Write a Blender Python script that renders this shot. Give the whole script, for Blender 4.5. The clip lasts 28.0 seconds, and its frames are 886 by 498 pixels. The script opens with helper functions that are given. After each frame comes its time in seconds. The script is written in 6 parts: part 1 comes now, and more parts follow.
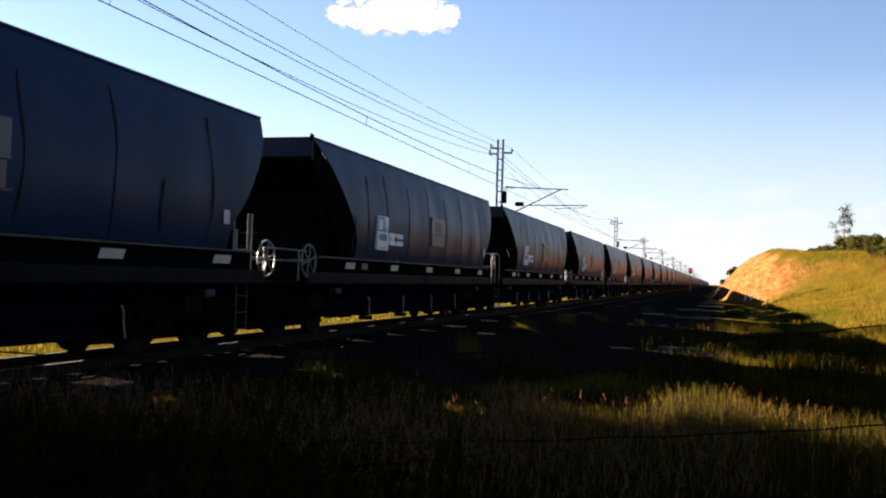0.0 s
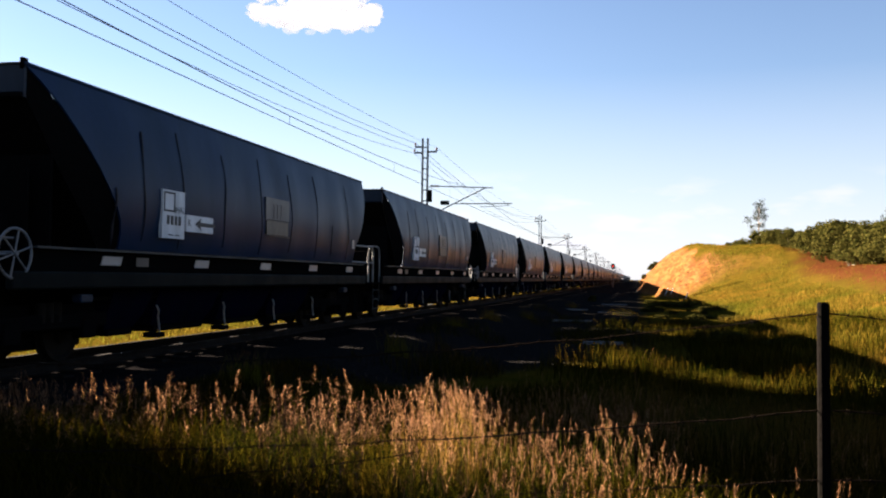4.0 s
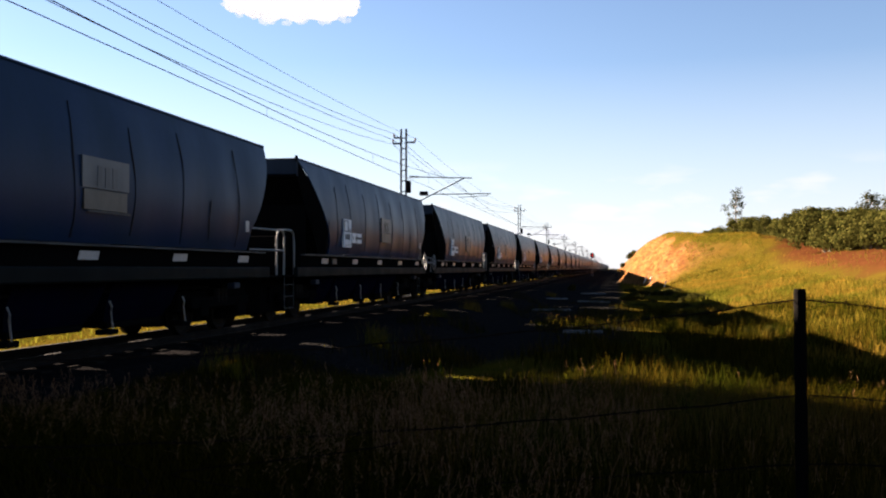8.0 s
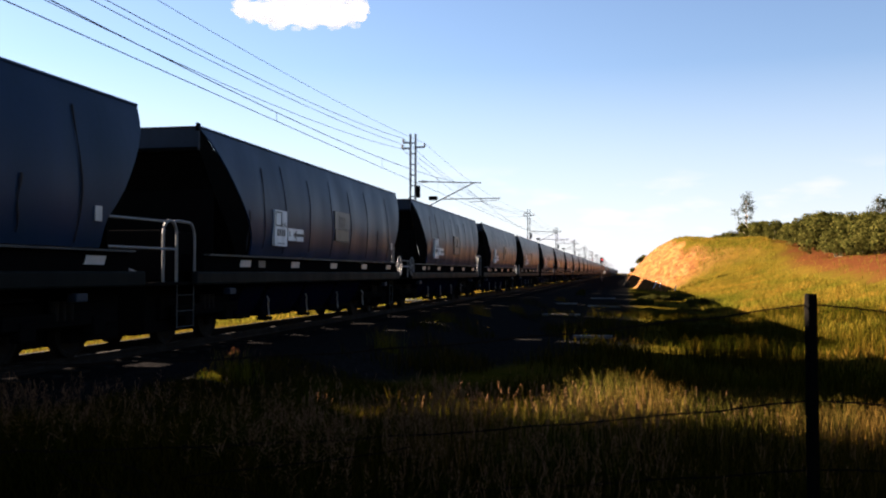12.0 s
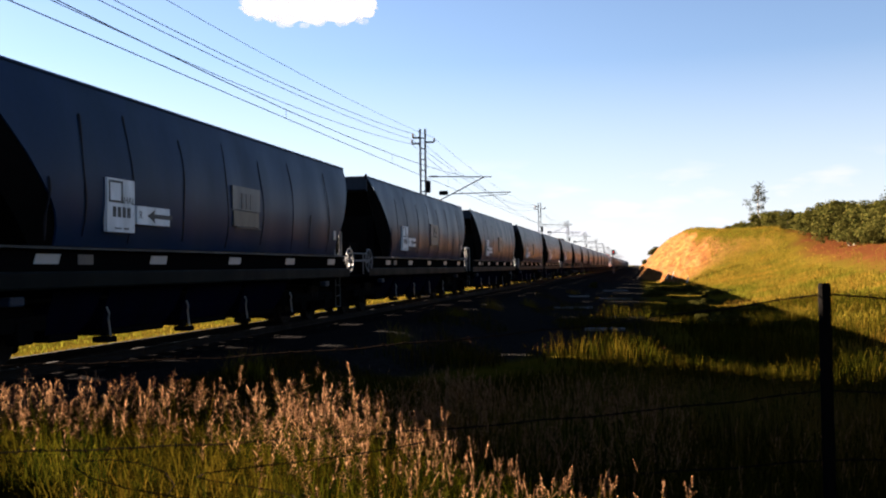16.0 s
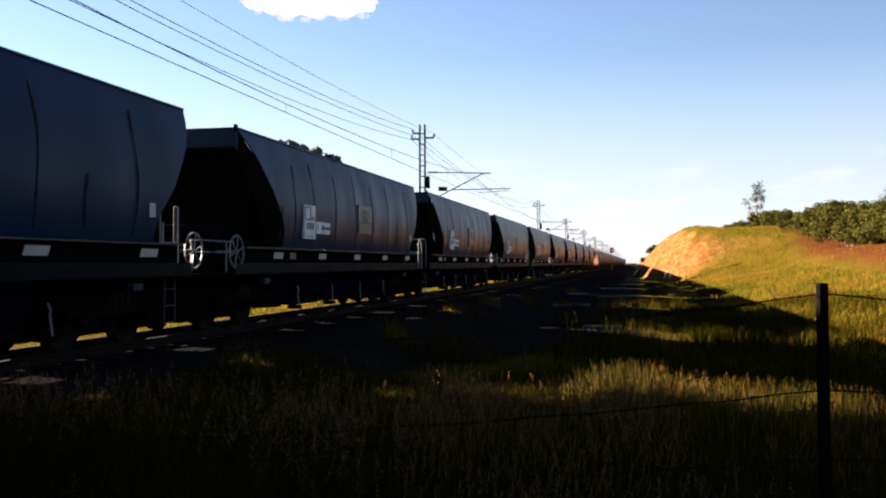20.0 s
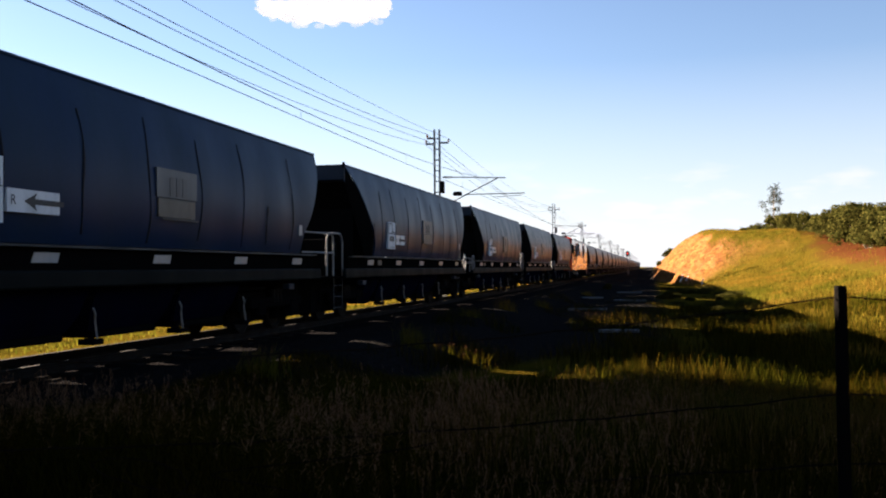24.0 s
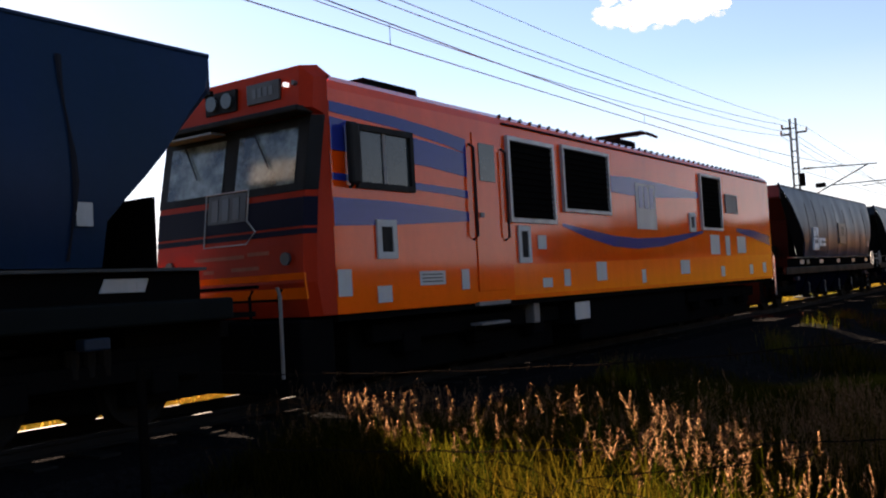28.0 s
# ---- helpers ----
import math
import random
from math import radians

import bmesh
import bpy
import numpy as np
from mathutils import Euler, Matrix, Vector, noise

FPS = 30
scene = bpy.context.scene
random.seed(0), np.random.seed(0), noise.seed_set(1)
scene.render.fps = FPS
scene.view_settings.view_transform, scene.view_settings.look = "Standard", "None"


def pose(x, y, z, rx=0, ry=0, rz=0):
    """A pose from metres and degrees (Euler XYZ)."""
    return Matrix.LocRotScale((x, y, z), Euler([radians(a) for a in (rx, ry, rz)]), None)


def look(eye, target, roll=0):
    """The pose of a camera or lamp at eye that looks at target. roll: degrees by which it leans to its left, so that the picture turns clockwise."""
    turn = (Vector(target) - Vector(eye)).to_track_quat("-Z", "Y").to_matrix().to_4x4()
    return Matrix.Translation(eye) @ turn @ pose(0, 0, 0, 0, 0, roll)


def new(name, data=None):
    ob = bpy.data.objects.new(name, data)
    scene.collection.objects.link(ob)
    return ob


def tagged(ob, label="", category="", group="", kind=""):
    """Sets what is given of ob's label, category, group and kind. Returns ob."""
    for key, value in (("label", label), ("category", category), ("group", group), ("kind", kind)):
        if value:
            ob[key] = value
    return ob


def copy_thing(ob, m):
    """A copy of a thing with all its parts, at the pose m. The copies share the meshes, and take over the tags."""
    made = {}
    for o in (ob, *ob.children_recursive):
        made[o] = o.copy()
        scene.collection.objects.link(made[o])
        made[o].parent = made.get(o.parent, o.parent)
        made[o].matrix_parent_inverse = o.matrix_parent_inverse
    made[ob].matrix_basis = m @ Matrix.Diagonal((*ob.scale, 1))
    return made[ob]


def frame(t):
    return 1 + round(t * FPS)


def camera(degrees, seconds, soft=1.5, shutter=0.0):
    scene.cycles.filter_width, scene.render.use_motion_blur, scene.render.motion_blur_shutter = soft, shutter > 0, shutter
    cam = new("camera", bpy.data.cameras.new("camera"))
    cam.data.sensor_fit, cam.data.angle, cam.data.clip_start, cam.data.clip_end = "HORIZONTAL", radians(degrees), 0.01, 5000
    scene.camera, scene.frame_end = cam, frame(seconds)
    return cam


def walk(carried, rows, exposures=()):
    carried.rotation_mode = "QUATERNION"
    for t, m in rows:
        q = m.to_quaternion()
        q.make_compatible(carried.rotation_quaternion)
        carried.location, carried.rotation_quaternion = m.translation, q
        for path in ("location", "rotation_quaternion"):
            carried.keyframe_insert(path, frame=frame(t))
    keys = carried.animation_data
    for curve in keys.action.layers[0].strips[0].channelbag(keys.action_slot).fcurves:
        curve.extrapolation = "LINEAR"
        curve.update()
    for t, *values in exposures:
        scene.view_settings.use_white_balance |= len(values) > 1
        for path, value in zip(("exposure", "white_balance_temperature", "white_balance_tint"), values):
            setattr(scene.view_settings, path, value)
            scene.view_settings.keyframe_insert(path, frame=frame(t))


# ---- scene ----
cam = camera(52.08, 28.0, soft=2.1)

# ---- camera: a hand-held camera on one spot, turning ----
# seconds, yaw to the left of the track, pitch up, lean to the left (degrees)
TURNS = [
    (0, 16.81, 1.76, 1.66),
    (0.5, 15.98, 5.17, 0.30),
    (1, 15.43, 3.54, 0.25),
    (1.5, 14.31, 2.32, 0.40),
    (2, 13.72, 1.93, 0.28),
    (2.5, 13.01, 1.59, 0.61),
    (3, 12.84, 1.74, 0.71),
    (3.5, 12.40, 1.75, 0.69),
    (5.5, 11.60, 1.99, 0.60),
    (6, 10.35, 1.76, 0.24),
    (6.5, 10.53, 1.39, 0.55),
    (7, 10.88, 1.21, 0.39),
    (7.5, 10.98, 1.14, 0.13),
    (8, 10.85, 1.21, 0.08),
    (8.5, 10.51, 1.31, -0.02),
    (9, 11.35, 1.68, -0.03),
    (9.5, 11.62, 1.68, -0.10),
    (10, 11.76, 1.52, -0.30),
    (10.5, 11.86, 1.46, -0.42),
    (11, 12.18, 1.67, -0.39),
    (11.5, 11.90, 1.74, -0.10),
    (12, 11.44, 1.51, 0.07),
    (12.5, 11.52, 1.48, 0.11),
    (14.5, 10.90, 1.08, -0.04),
    (15, 10.51, 0.94, 0.27),
    (15.5, 11.30, 1.07, -0.02),
    (16, 12.15, 1.18, -0.75),
    (16.5, 11.72, 1.33, -0.15),
    (17, 11.35, 1.29, -0.18),
    (17.5, 11.35, 1.13, -0.17),
    (18, 11.66, 1.34, -0.16),
    (18.5, 12.47, 1.30, -0.24),
    (19, 12.63, 1.25, -0.28),
    (19.5, 12.36, 1.14, -0.31),
    (20, 12.06, 0.92, -0.14),
    (20.5, 12.16, 0.91, 0.03),
    (21, 12.64, 1.15, -0.30),
    (21.5, 12.87, 1.18, -0.48),
    (23.5, 12.81, 1.12, -0.35),
    (24, 13.02, 1.23, -0.48),
    (24.5, 13.16, 1.18, -0.46),
    (25, 13.42, 1.19, -0.45),
    (25.5, 13.26, 1.07, -0.47),
    (26, 13.15, 0.92, -0.64),
    (26.5, 16.00, 0.98, -1.28),
    (27, 23.07, 2.07, -2.08),
    (27.5, 27.23, 2.10, -2.63),
    (28, 34.90, 2.40, -3.16),
]


def aim(yaw, pitch, lean):
    y, p = radians(yaw), radians(pitch)
    ahead = Vector((-math.sin(y) * math.cos(p), math.cos(y) * math.cos(p), math.sin(p)))
    return look((0, 0, 0), ahead, lean)


walk(cam, [(t, aim(a, b, c)) for t, a, b, c in TURNS],
     exposures=[(0.0, 3.87, 6350, 20), (0.6, 3.81, 6200, 20), (1.2, 3.77, 6150, 20), (2.5, 3.85, 6300, 20), (26.2, 3.87, 6350, 20), (27.0, 3.97, 6500, 21), (27.5, 4.35, 6700, 22), (28.0, 4.10, 6900, 24)])

# ---- light: a low sun beyond the train, clear sky ----
SUN_AZ, SUN_EL = radians(20.5), radians(17.75)   # turned from -x towards +y
to_sun = Vector((-math.cos(SUN_AZ) * math.cos(SUN_EL), math.sin(SUN_AZ) * math.cos(SUN_EL), math.sin(SUN_EL)))
sun_data = bpy.data.lights.new("sun", "SUN")
sun_data.energy, sun_data.angle, sun_data.color = 5.0, radians(0.55), (1.0, 0.84, 0.62)
sun = new("sun", sun_data)
sun.matrix_world = look((0, 0, 60), Vector((0, 0, 60)) - to_sun)

world = bpy.data.worlds.new("sky")
scene.world = world
world.use_nodes = True
wn, wl = world.node_tree.nodes, world.node_tree.links
sky = wn.new("ShaderNodeTexSky")
sky.sky_type, sky.sun_disc = "NISHITA", False
sky.sun_elevation = SUN_EL
sky.sun_rotation = math.atan2(to_sun.x, to_sun.y)
sky.altitude, sky.air_density, sky.dust_density, sky.ozone_density = 300, 1.0, 0.15, 2.0
wn["Background"].inputs["Strength"].default_value = 0.0133
# pale haze low over the horizon, with a few thin clouds in it
way = wn.new("ShaderNodeTexCoord")
cut = wn.new("ShaderNodeSeparateXYZ")
wl.new(way.outputs["Generated"], cut.inputs[0])
low = wn.new("ShaderNodeValToRGB")
low.color_ramp.elements[0].position, low.color_ramp.elements[0].color = 0.0, (0.8, 0.8, 0.8, 1)
low.color_ramp.elements[1].position, low.color_ramp.elements[1].color = 0.22, (0, 0, 0, 1)
wl.new(cut.outputs[2], low.inputs["Fac"])
haze = wn.new("ShaderNodeMix")
haze.data_type = "RGBA"
haze.inputs[7].default_value = (4.75, 5.1, 5.35, 1)
wl.new(low.outputs["Color"], haze.inputs[0])
wl.new(sky.outputs["Color"], haze.inputs[6])
stretch = wn.new("ShaderNodeMapping")
stretch.inputs["Scale"].default_value = (7, 7, 26)
wl.new(way.outputs["Generated"], stretch.inputs["Vector"])
puff = wn.new("ShaderNodeTexNoise")
puff.inputs["Scale"].default_value, puff.inputs["Detail"].default_value = 1.6, 8
wl.new(stretch.outputs["Vector"], puff.inputs["Vector"])
puff_cut = wn.new("ShaderNodeValToRGB")
puff_cut.color_ramp.elements[0].position, puff_cut.color_ramp.elements[1].position = 0.52, 0.66
wl.new(puff.outputs["Fac"], puff_cut.inputs["Fac"])
layer = wn.new("ShaderNodeValToRGB")
for pos, val in ((0.02, 0.0), (0.045, 1.0), (0.075, 0.8), (0.12, 0.0)):
    el = layer.color_ramp.elements.new(pos)
    el.color = (val, val, val, 1)
layer.color_ramp.elements[0].color = layer.color_ramp.elements[-1].color = (0, 0, 0, 1)
wl.new(cut.outputs[2], layer.inputs["Fac"])
both = wn.new("ShaderNodeMath")
both.operation = "MULTIPLY"
wl.new(puff_cut.outputs["Color"], both.inputs[0])
wl.new(layer.outputs["Color"], both.inputs[1])
cloudy = wn.new("ShaderNodeMix")
cloudy.data_type = "RGBA"
cloudy.inputs[7].default_value = (5.4, 5.5, 5.6, 1)
wl.new(both.outputs[0], cloudy.inputs[0])
wl.new(haze.outputs[2], cloudy.inputs[6])
wl.new(cloudy.outputs[2], wn["Background"].inputs["Color"])

# ---- materials ----


class Nodes:
    """A small helper to write a node material in few lines."""

    def __init__(self, name, rough=0.7, metal=0.0):
        self.mat = bpy.data.materials.new(name)
        self.mat.use_nodes = True
        self.n, self.l = self.mat.node_tree.nodes, self.mat.node_tree.links
        self.b = self.n["Principled BSDF"]
        self.b.inputs["Roughness"].default_value = rough
        self.b.inputs["Metallic"].default_value = metal
        geo = self.n.new("ShaderNodeTexCoord")
        self.obj = geo.outputs["Object"]
        self.geo = self.n.new("ShaderNodeNewGeometry")
        self.info = self.n.new("ShaderNodeObjectInfo")

    def noise(self, scale, detail=5.0, rough=0.6, stretch=None, world=False):
        t = self.n.new("ShaderNodeTexNoise")
        t.inputs["Scale"].default_value, t.inputs["Detail"].default_value = scale, detail
        t.inputs["Roughness"].default_value = rough
        src = self.geo.outputs["Position"] if world else self.obj
        if stretch:
            m = self.n.new("ShaderNodeMapping")
            m.inputs["Scale"].default_value = stretch
            self.l.new(src, m.inputs["Vector"])
            src = m.outputs["Vector"]
        self.l.new(src, t.inputs["Vector"])
        return t.outputs["Fac"]

    def ramp(self, fac, stops):
        r = self.n.new("ShaderNodeValToRGB")
        while len(r.color_ramp.elements) < len(stops):
            r.color_ramp.elements.new(0.5)
        for e, (p, c) in zip(r.color_ramp.elements, stops):
            e.position, e.color = p, (c, c, c, 1) if isinstance(c, (int, float)) else (*c, 1)
        self.l.new(fac, r.inputs["Fac"])
        return r.outputs["Color"]

    def mix(self, fac, a, b, mode="MIX"):
        m = self.n.new("ShaderNodeMix")
        m.data_type, m.blend_type = "RGBA", mode
        for sock, v in ((m.inputs[0], fac), (m.inputs[6], a), (m.inputs[7], b)):
            if isinstance(v, (int, float)):
                sock.default_value = v
            elif isinstance(v, tuple):
                sock.default_value = (*v, 1)
            else:
                self.l.new(v, sock)
        return m.outputs[2]

    def maths(self, op, a, b=0.0):
        m = self.n.new("ShaderNodeMath")
        m.operation = op
        for sock, v in zip(m.inputs, (a, b)):
            if isinstance(v, (int, float)):
                sock.default_value = v
            else:
                self.l.new(v, sock)
        return m.outputs[0]

    def color(self, c):
        if isinstance(c, tuple):
            self.b.inputs["Base Color"].default_value = (*c, 1)
        else:
            self.l.new(c, self.b.inputs["Base Color"])
        return self

    def rough(self, fac, lo, hi):
        self.l.new(self.ramp(fac, [(0.3, lo), (0.7, hi)]), self.b.inputs["Roughness"])
        return self

    def bump(self, fac, strength=0.3, dist=0.02):
        b = self.n.new("ShaderNodeBump")
        b.inputs["Strength"].default_value, b.inputs["Distance"].default_value = strength, dist
        self.l.new(fac, b.inputs["Height"])
        self.l.new(b.outputs["Normal"], self.b.inputs["Normal"])
        return self


def painted(name, c, rough=0.45, dirt=(0.05, 0.04, 0.03), amount=0.35, scale=1.5, metal=0.0, bump=0.12, streak=(1, 1, 0.25), spec=0.5):
    """Paint with streaked grime and fine unevenness."""
    s = Nodes(name, rough, metal)
    s.b.inputs["Specular IOR Level"].default_value = spec
    grime = s.noise(scale, 6, 0.65, streak)
    fine = s.noise(scale * 14, 4, 0.6)
    base = s.mix(s.ramp(fine, [(0.35, 0.0), (0.75, 0.25)]), c, tuple(min(1, v * 1.35 + 0.004) for v in c))
    s.color(s.mix(s.maths("MULTIPLY", s.ramp(grime, [(0.42, 0.0), (0.72, 1.0)]), amount), base, dirt))
    s.rough(grime, rough * 0.85, min(1, rough * 1.35))
    s.bump(s.noise(scale * 3, 4), bump, 0.02)
    return s.mat


M = {}
M["wagon"] = painted("wagon_paint", (0.0042, 0.0165, 0.046), 0.32, (0.004, 0.0170, 0.027), 0.5, 0.9, bump=0.05, spec=0.08)
# wagon paint taken near black: shade at the ends put into the colour
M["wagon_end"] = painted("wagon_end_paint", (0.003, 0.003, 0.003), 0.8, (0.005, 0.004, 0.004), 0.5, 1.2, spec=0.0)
# ledge grey: the sky's reflection on its top put into the colour
M["ledge"] = painted("ledge_paint", (0.030, 0.035, 0.036), 0.5, (0.010, 0.010, 0.010), 0.6, 1.6, spec=0.2)
M["fascia"] = painted("fascia_paint", (0.010, 0.018, 0.032), 0.5, (0.006, 0.009, 0.011), 0.6, 1.6, spec=0.15)
M["beam"] = painted("side_beam_paint", (0.0045, 0.0065, 0.0065), 0.5, (0.005, 0.005, 0.005), 0.5, 1.2, spec=0.02)
M["under"] = painted("underframe_grime", (0.004, 0.004, 0.004), 0.9, (0.005, 0.004, 0.004), 0.5, 2.0, spec=0.0)
M["steel"] = painted("bare_steel", (0.30, 0.29, 0.27), 0.42, (0.10, 0.06, 0.035), 0.35, 4.0, metal=0.7)
M["wheel"] = painted("wheel_steel", (0.010, 0.009, 0.008), 0.7, (0.012, 0.008, 0.006), 0.5, 3.0, spec=0.03)
M["rail_grey"] = painted("grey_handrail_paint", (0.11, 0.11, 0.11), 0.45, (0.10, 0.08, 0.06), 0.4, 5.0)
M["white"] = painted("white_panel_paint", (0.55, 0.57, 0.58), 0.5, (0.10, 0.10, 0.09), 0.4, 3.0)
M["reflector"] = painted("reflector_film", (0.24, 0.25, 0.26), 0.3, (0.08, 0.11, 0.10), 0.3, 6.0)
M["panel_dull"] = painted("faded_panel", (0.024, 0.026, 0.03), 0.4, (0.05, 0.045, 0.04), 0.4, 4.0)
M["panel_pale"] = painted("pale_faded_panel", (0.030, 0.035, 0.042), 0.4, (0.04, 0.04, 0.04), 0.5, 3.0)
M["panel_tan"] = painted("tan_faded_panel", (0.045, 0.034, 0.020), 0.4, (0.015, 0.014, 0.012), 0.5, 3.0)
M["black"] = painted("black_lettering", (0.01, 0.01, 0.011), 0.5, (0.03, 0.03, 0.03), 0.3, 4.0)
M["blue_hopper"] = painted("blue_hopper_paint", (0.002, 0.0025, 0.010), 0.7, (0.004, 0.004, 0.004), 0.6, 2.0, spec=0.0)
M["orange"] = painted("orange_loco_paint", (0.66, 0.052, 0.001), 0.07, (0.34, 0.026, 0.001), 0.45, 0.7, bump=0.02, spec=0.38)
# blue of the side stripes again, darkened: the face's shade put into the colour
M["navy"] = painted("dark_navy_band_paint", (0.003, 0.004, 0.014), 0.5, (0.010, 0.008, 0.014), 0.4, 1.5, bump=0.012, spec=0.06)
M["bright"] = painted("bright_white_paint", (0.36, 0.36, 0.35), 0.5, (0.30, 0.28, 0.25), 0.4, 4.0, spec=0.2)
M["seam"] = painted("weld_seam", (0.003, 0.004, 0.008), 0.6, (0.008, 0.009, 0.014), 0.5, 4.0, spec=0.1)
# red-orange nose paint, darkened: the cab face's shade is put into it
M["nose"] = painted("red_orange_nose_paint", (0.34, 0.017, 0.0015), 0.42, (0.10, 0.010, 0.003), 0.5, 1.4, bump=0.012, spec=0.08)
M["blue"] = painted("blue_stripe_paint", (0.012, 0.023, 0.17), 0.07, (0.02, 0.018, 0.07), 0.3, 0.8, bump=0.02, spec=0.30)
M["silver"] = painted("silver_frame_paint", (0.30, 0.30, 0.31), 0.4, (0.12, 0.11, 0.10), 0.5, 3.0, metal=0.3, spec=0.4)
M["yellow"] = painted("yellow_paint", (0.70, 0.090, 0.001), 0.12, (0.50, 0.06, 0.002), 0.45, 2.0, bump=0.02, spec=0.35)
M["caption"] = painted("faded_caption_paint", (0.30, 0.10, 0.06), 0.5, (0.10, 0.02, 0.01), 0.5, 3.0, spec=0.1)
M["red"] = painted("red_paint", (0.45, 0.02, 0.012), 0.4, (0.1, 0.03, 0.02), 0.3, 2.0)
M["louvre"] = painted("black_louvre", (0.003, 0.003, 0.003), 0.7, (0.006, 0.005, 0.005), 0.3, 3.0, spec=0.0)
M["rubber"] = painted("black_rubber", (0.004, 0.004, 0.004), 0.6, (0.008, 0.008, 0.008), 0.3, 6.0, spec=0.15)
M["galv"] = painted("galvanised_steel", (0.10, 0.10, 0.105), 0.5, (0.14, 0.13, 0.12), 0.4, 4.0, metal=0.2)
M["wire"] = painted("dark_wire", (0.03, 0.027, 0.032), 0.6, (0.02, 0.02, 0.02), 0.3, 5.0, spec=0.2)
M["fence_wire"] = painted("rusty_fence_wire", (0.010, 0.007, 0.005), 0.8, (0.006, 0.005, 0.004), 0.4, 9.0, spec=0.0)
M["insul"] = painted("brown_porcelain", (0.10, 0.05, 0.035), 0.2, (0.05, 0.04, 0.03), 0.2, 6.0)
M["coal"] = painted("coal", (0.012, 0.012, 0.012), 0.5, (0.03, 0.03, 0.03), 0.4, 6.0, bump=0.8)

glass = Nodes("cab_glass", 0.06)
glass.color(glass.mix(glass.ramp(glass.noise(2.5), [(0.3, 0.0), (0.8, 1.0)]), (0.012, 0.015, 0.016), (0.035, 0.042, 0.042)))
glass.b.inputs["Specular IOR Level"].default_value = 0.5
M["glass"] = glass.mat
dusty = Nodes("dusty_windscreen", 0.12)
dusty.color(dusty.mix(dusty.ramp(dusty.noise(2.2, 6, 0.6), [(0.40, 0.0), (0.66, 1.0)]), (0.014, 0.018, 0.016), (0.26, 0.31, 0.28)))
M["dusty"] = dusty.mat

lamp = Nodes("lit_lamp", 0.3)
lamp.b.inputs["Emission Color"].default_value, lamp.b.inputs["Emission Strength"].default_value = (1, 0.97, 0.92, 1), 0.07
M["lamp"] = lamp.color((0.7, 0.7, 0.65)).mat
redlamp = Nodes("red_signal_lamp", 0.3)
redlamp.b.inputs["Emission Color"].default_value, redlamp.b.inputs["Emission Strength"].default_value = (1, 0.03, 0.02, 1), 0.45
M["redlamp"] = redlamp.color((0.5, 0.02, 0.02)).mat

# ground: grass sod, bare red earth, cut rock, gravel, by where they lie
g = Nodes("ground", 1.0)
g.b.inputs["Specular IOR Level"].default_value = 0.0
sep = g.n.new("ShaderNodeSeparateXYZ")
g.l.new(g.geo.outputs["Position"], sep.inputs[0])
nrm = g.n.new("ShaderNodeSeparateXYZ")
g.l.new(g.geo.outputs["True Normal"], nrm.inputs[0])
big, mid, fine = g.noise(0.05, 5, 0.6, None, True), g.noise(0.45, 6, 0.65, None, True), g.noise(9, 6, 0.7, None, True)
sod = g.mix(g.ramp(big, [(0.35, 0.0), (0.62, 1.0)]), (0.0462, 0.0357, 0.0028), (0.0735, 0.0434, 0.0049))
sod = g.mix(g.ramp(mid, [(0.38, 0.0), (0.68, 0.8)]), sod, (0.0252, 0.0273, 0.0021))
sod = g.mix(g.ramp(fine, [(0.35, 0.55), (0.65, 0.0)]), sod, (0.0126, 0.0112, 0.0028))
earth = g.mix(g.ramp(mid, [(0.3, 0.0), (0.7, 1.0)]), (0.0301, 0.0084, 0.0035), (0.0476, 0.0161, 0.0056))
rock = g.mix(g.ramp(g.noise(0.8, 8, 0.75, (0.7, 0.7, 1.54), True), [(0.35, 0.0), (0.62, 1.0)]), (0.065, 0.022, 0.005), (0.16, 0.078, 0.024))
rock = g.mix(g.ramp(g.noise(0.9, 5, 0.7, (1.0, 2.6, 0.35), True), [(0.46, 0.0), (0.60, 0.6)]), rock, (0.11, 0.044, 0.023))
rock = g.mix(g.ramp(g.noise(2.6, 6, 0.8, None, True), [(0.46, 0.0), (0.58, 0.9)]), rock, (0.026, 0.011, 0.004))
gravel = g.mix(g.ramp(fine, [(0.35, 0.0), (0.7, 1.0)]), (0.004, 0.004, 0.004), (0.017, 0.016, 0.015))
cut_from = g.maths("ADD", sep.outputs[1], g.maths("MULTIPLY", g.maths("SUBTRACT", mid, 0.5), 16))
steep = g.maths("MULTIPLY", g.ramp(g.maths("ADD", nrm.outputs[2], g.maths("MULTIPLY", g.maths("SUBTRACT", mid, 0.5), 0.12)), [(0.80, 1.0), (0.90, 0.0)]),
                g.ramp(g.maths("DIVIDE", g.maths("SUBTRACT", cut_from, 106), 8), [(0.0, 0.0), (1.0, 1.0)]))
# bare earth along the top of the slope, gravel beside the line
wob = g.maths("MULTIPLY", g.maths("SUBTRACT", mid, 0.5), 7)
edge = g.maths("SUBTRACT", g.maths("ADD", sep.outputs[0], wob), g.maths("MULTIPLY", sep.outputs[1], 0.06))
bare = g.maths("MULTIPLY", g.ramp(g.maths("DIVIDE", g.maths("SUBTRACT", edge, 9.9), 2.5), [(0.0, 0.0), (1.0, 0.95)]),
               g.ramp(g.maths("DIVIDE", g.maths("SUBTRACT", sep.outputs[1], 30), 30), [(0.0, 0.0), (1.0, 1.0)]))
east = g.maths("ADD", sep.outputs[0], g.maths("MULTIPLY", wob, 0.25))
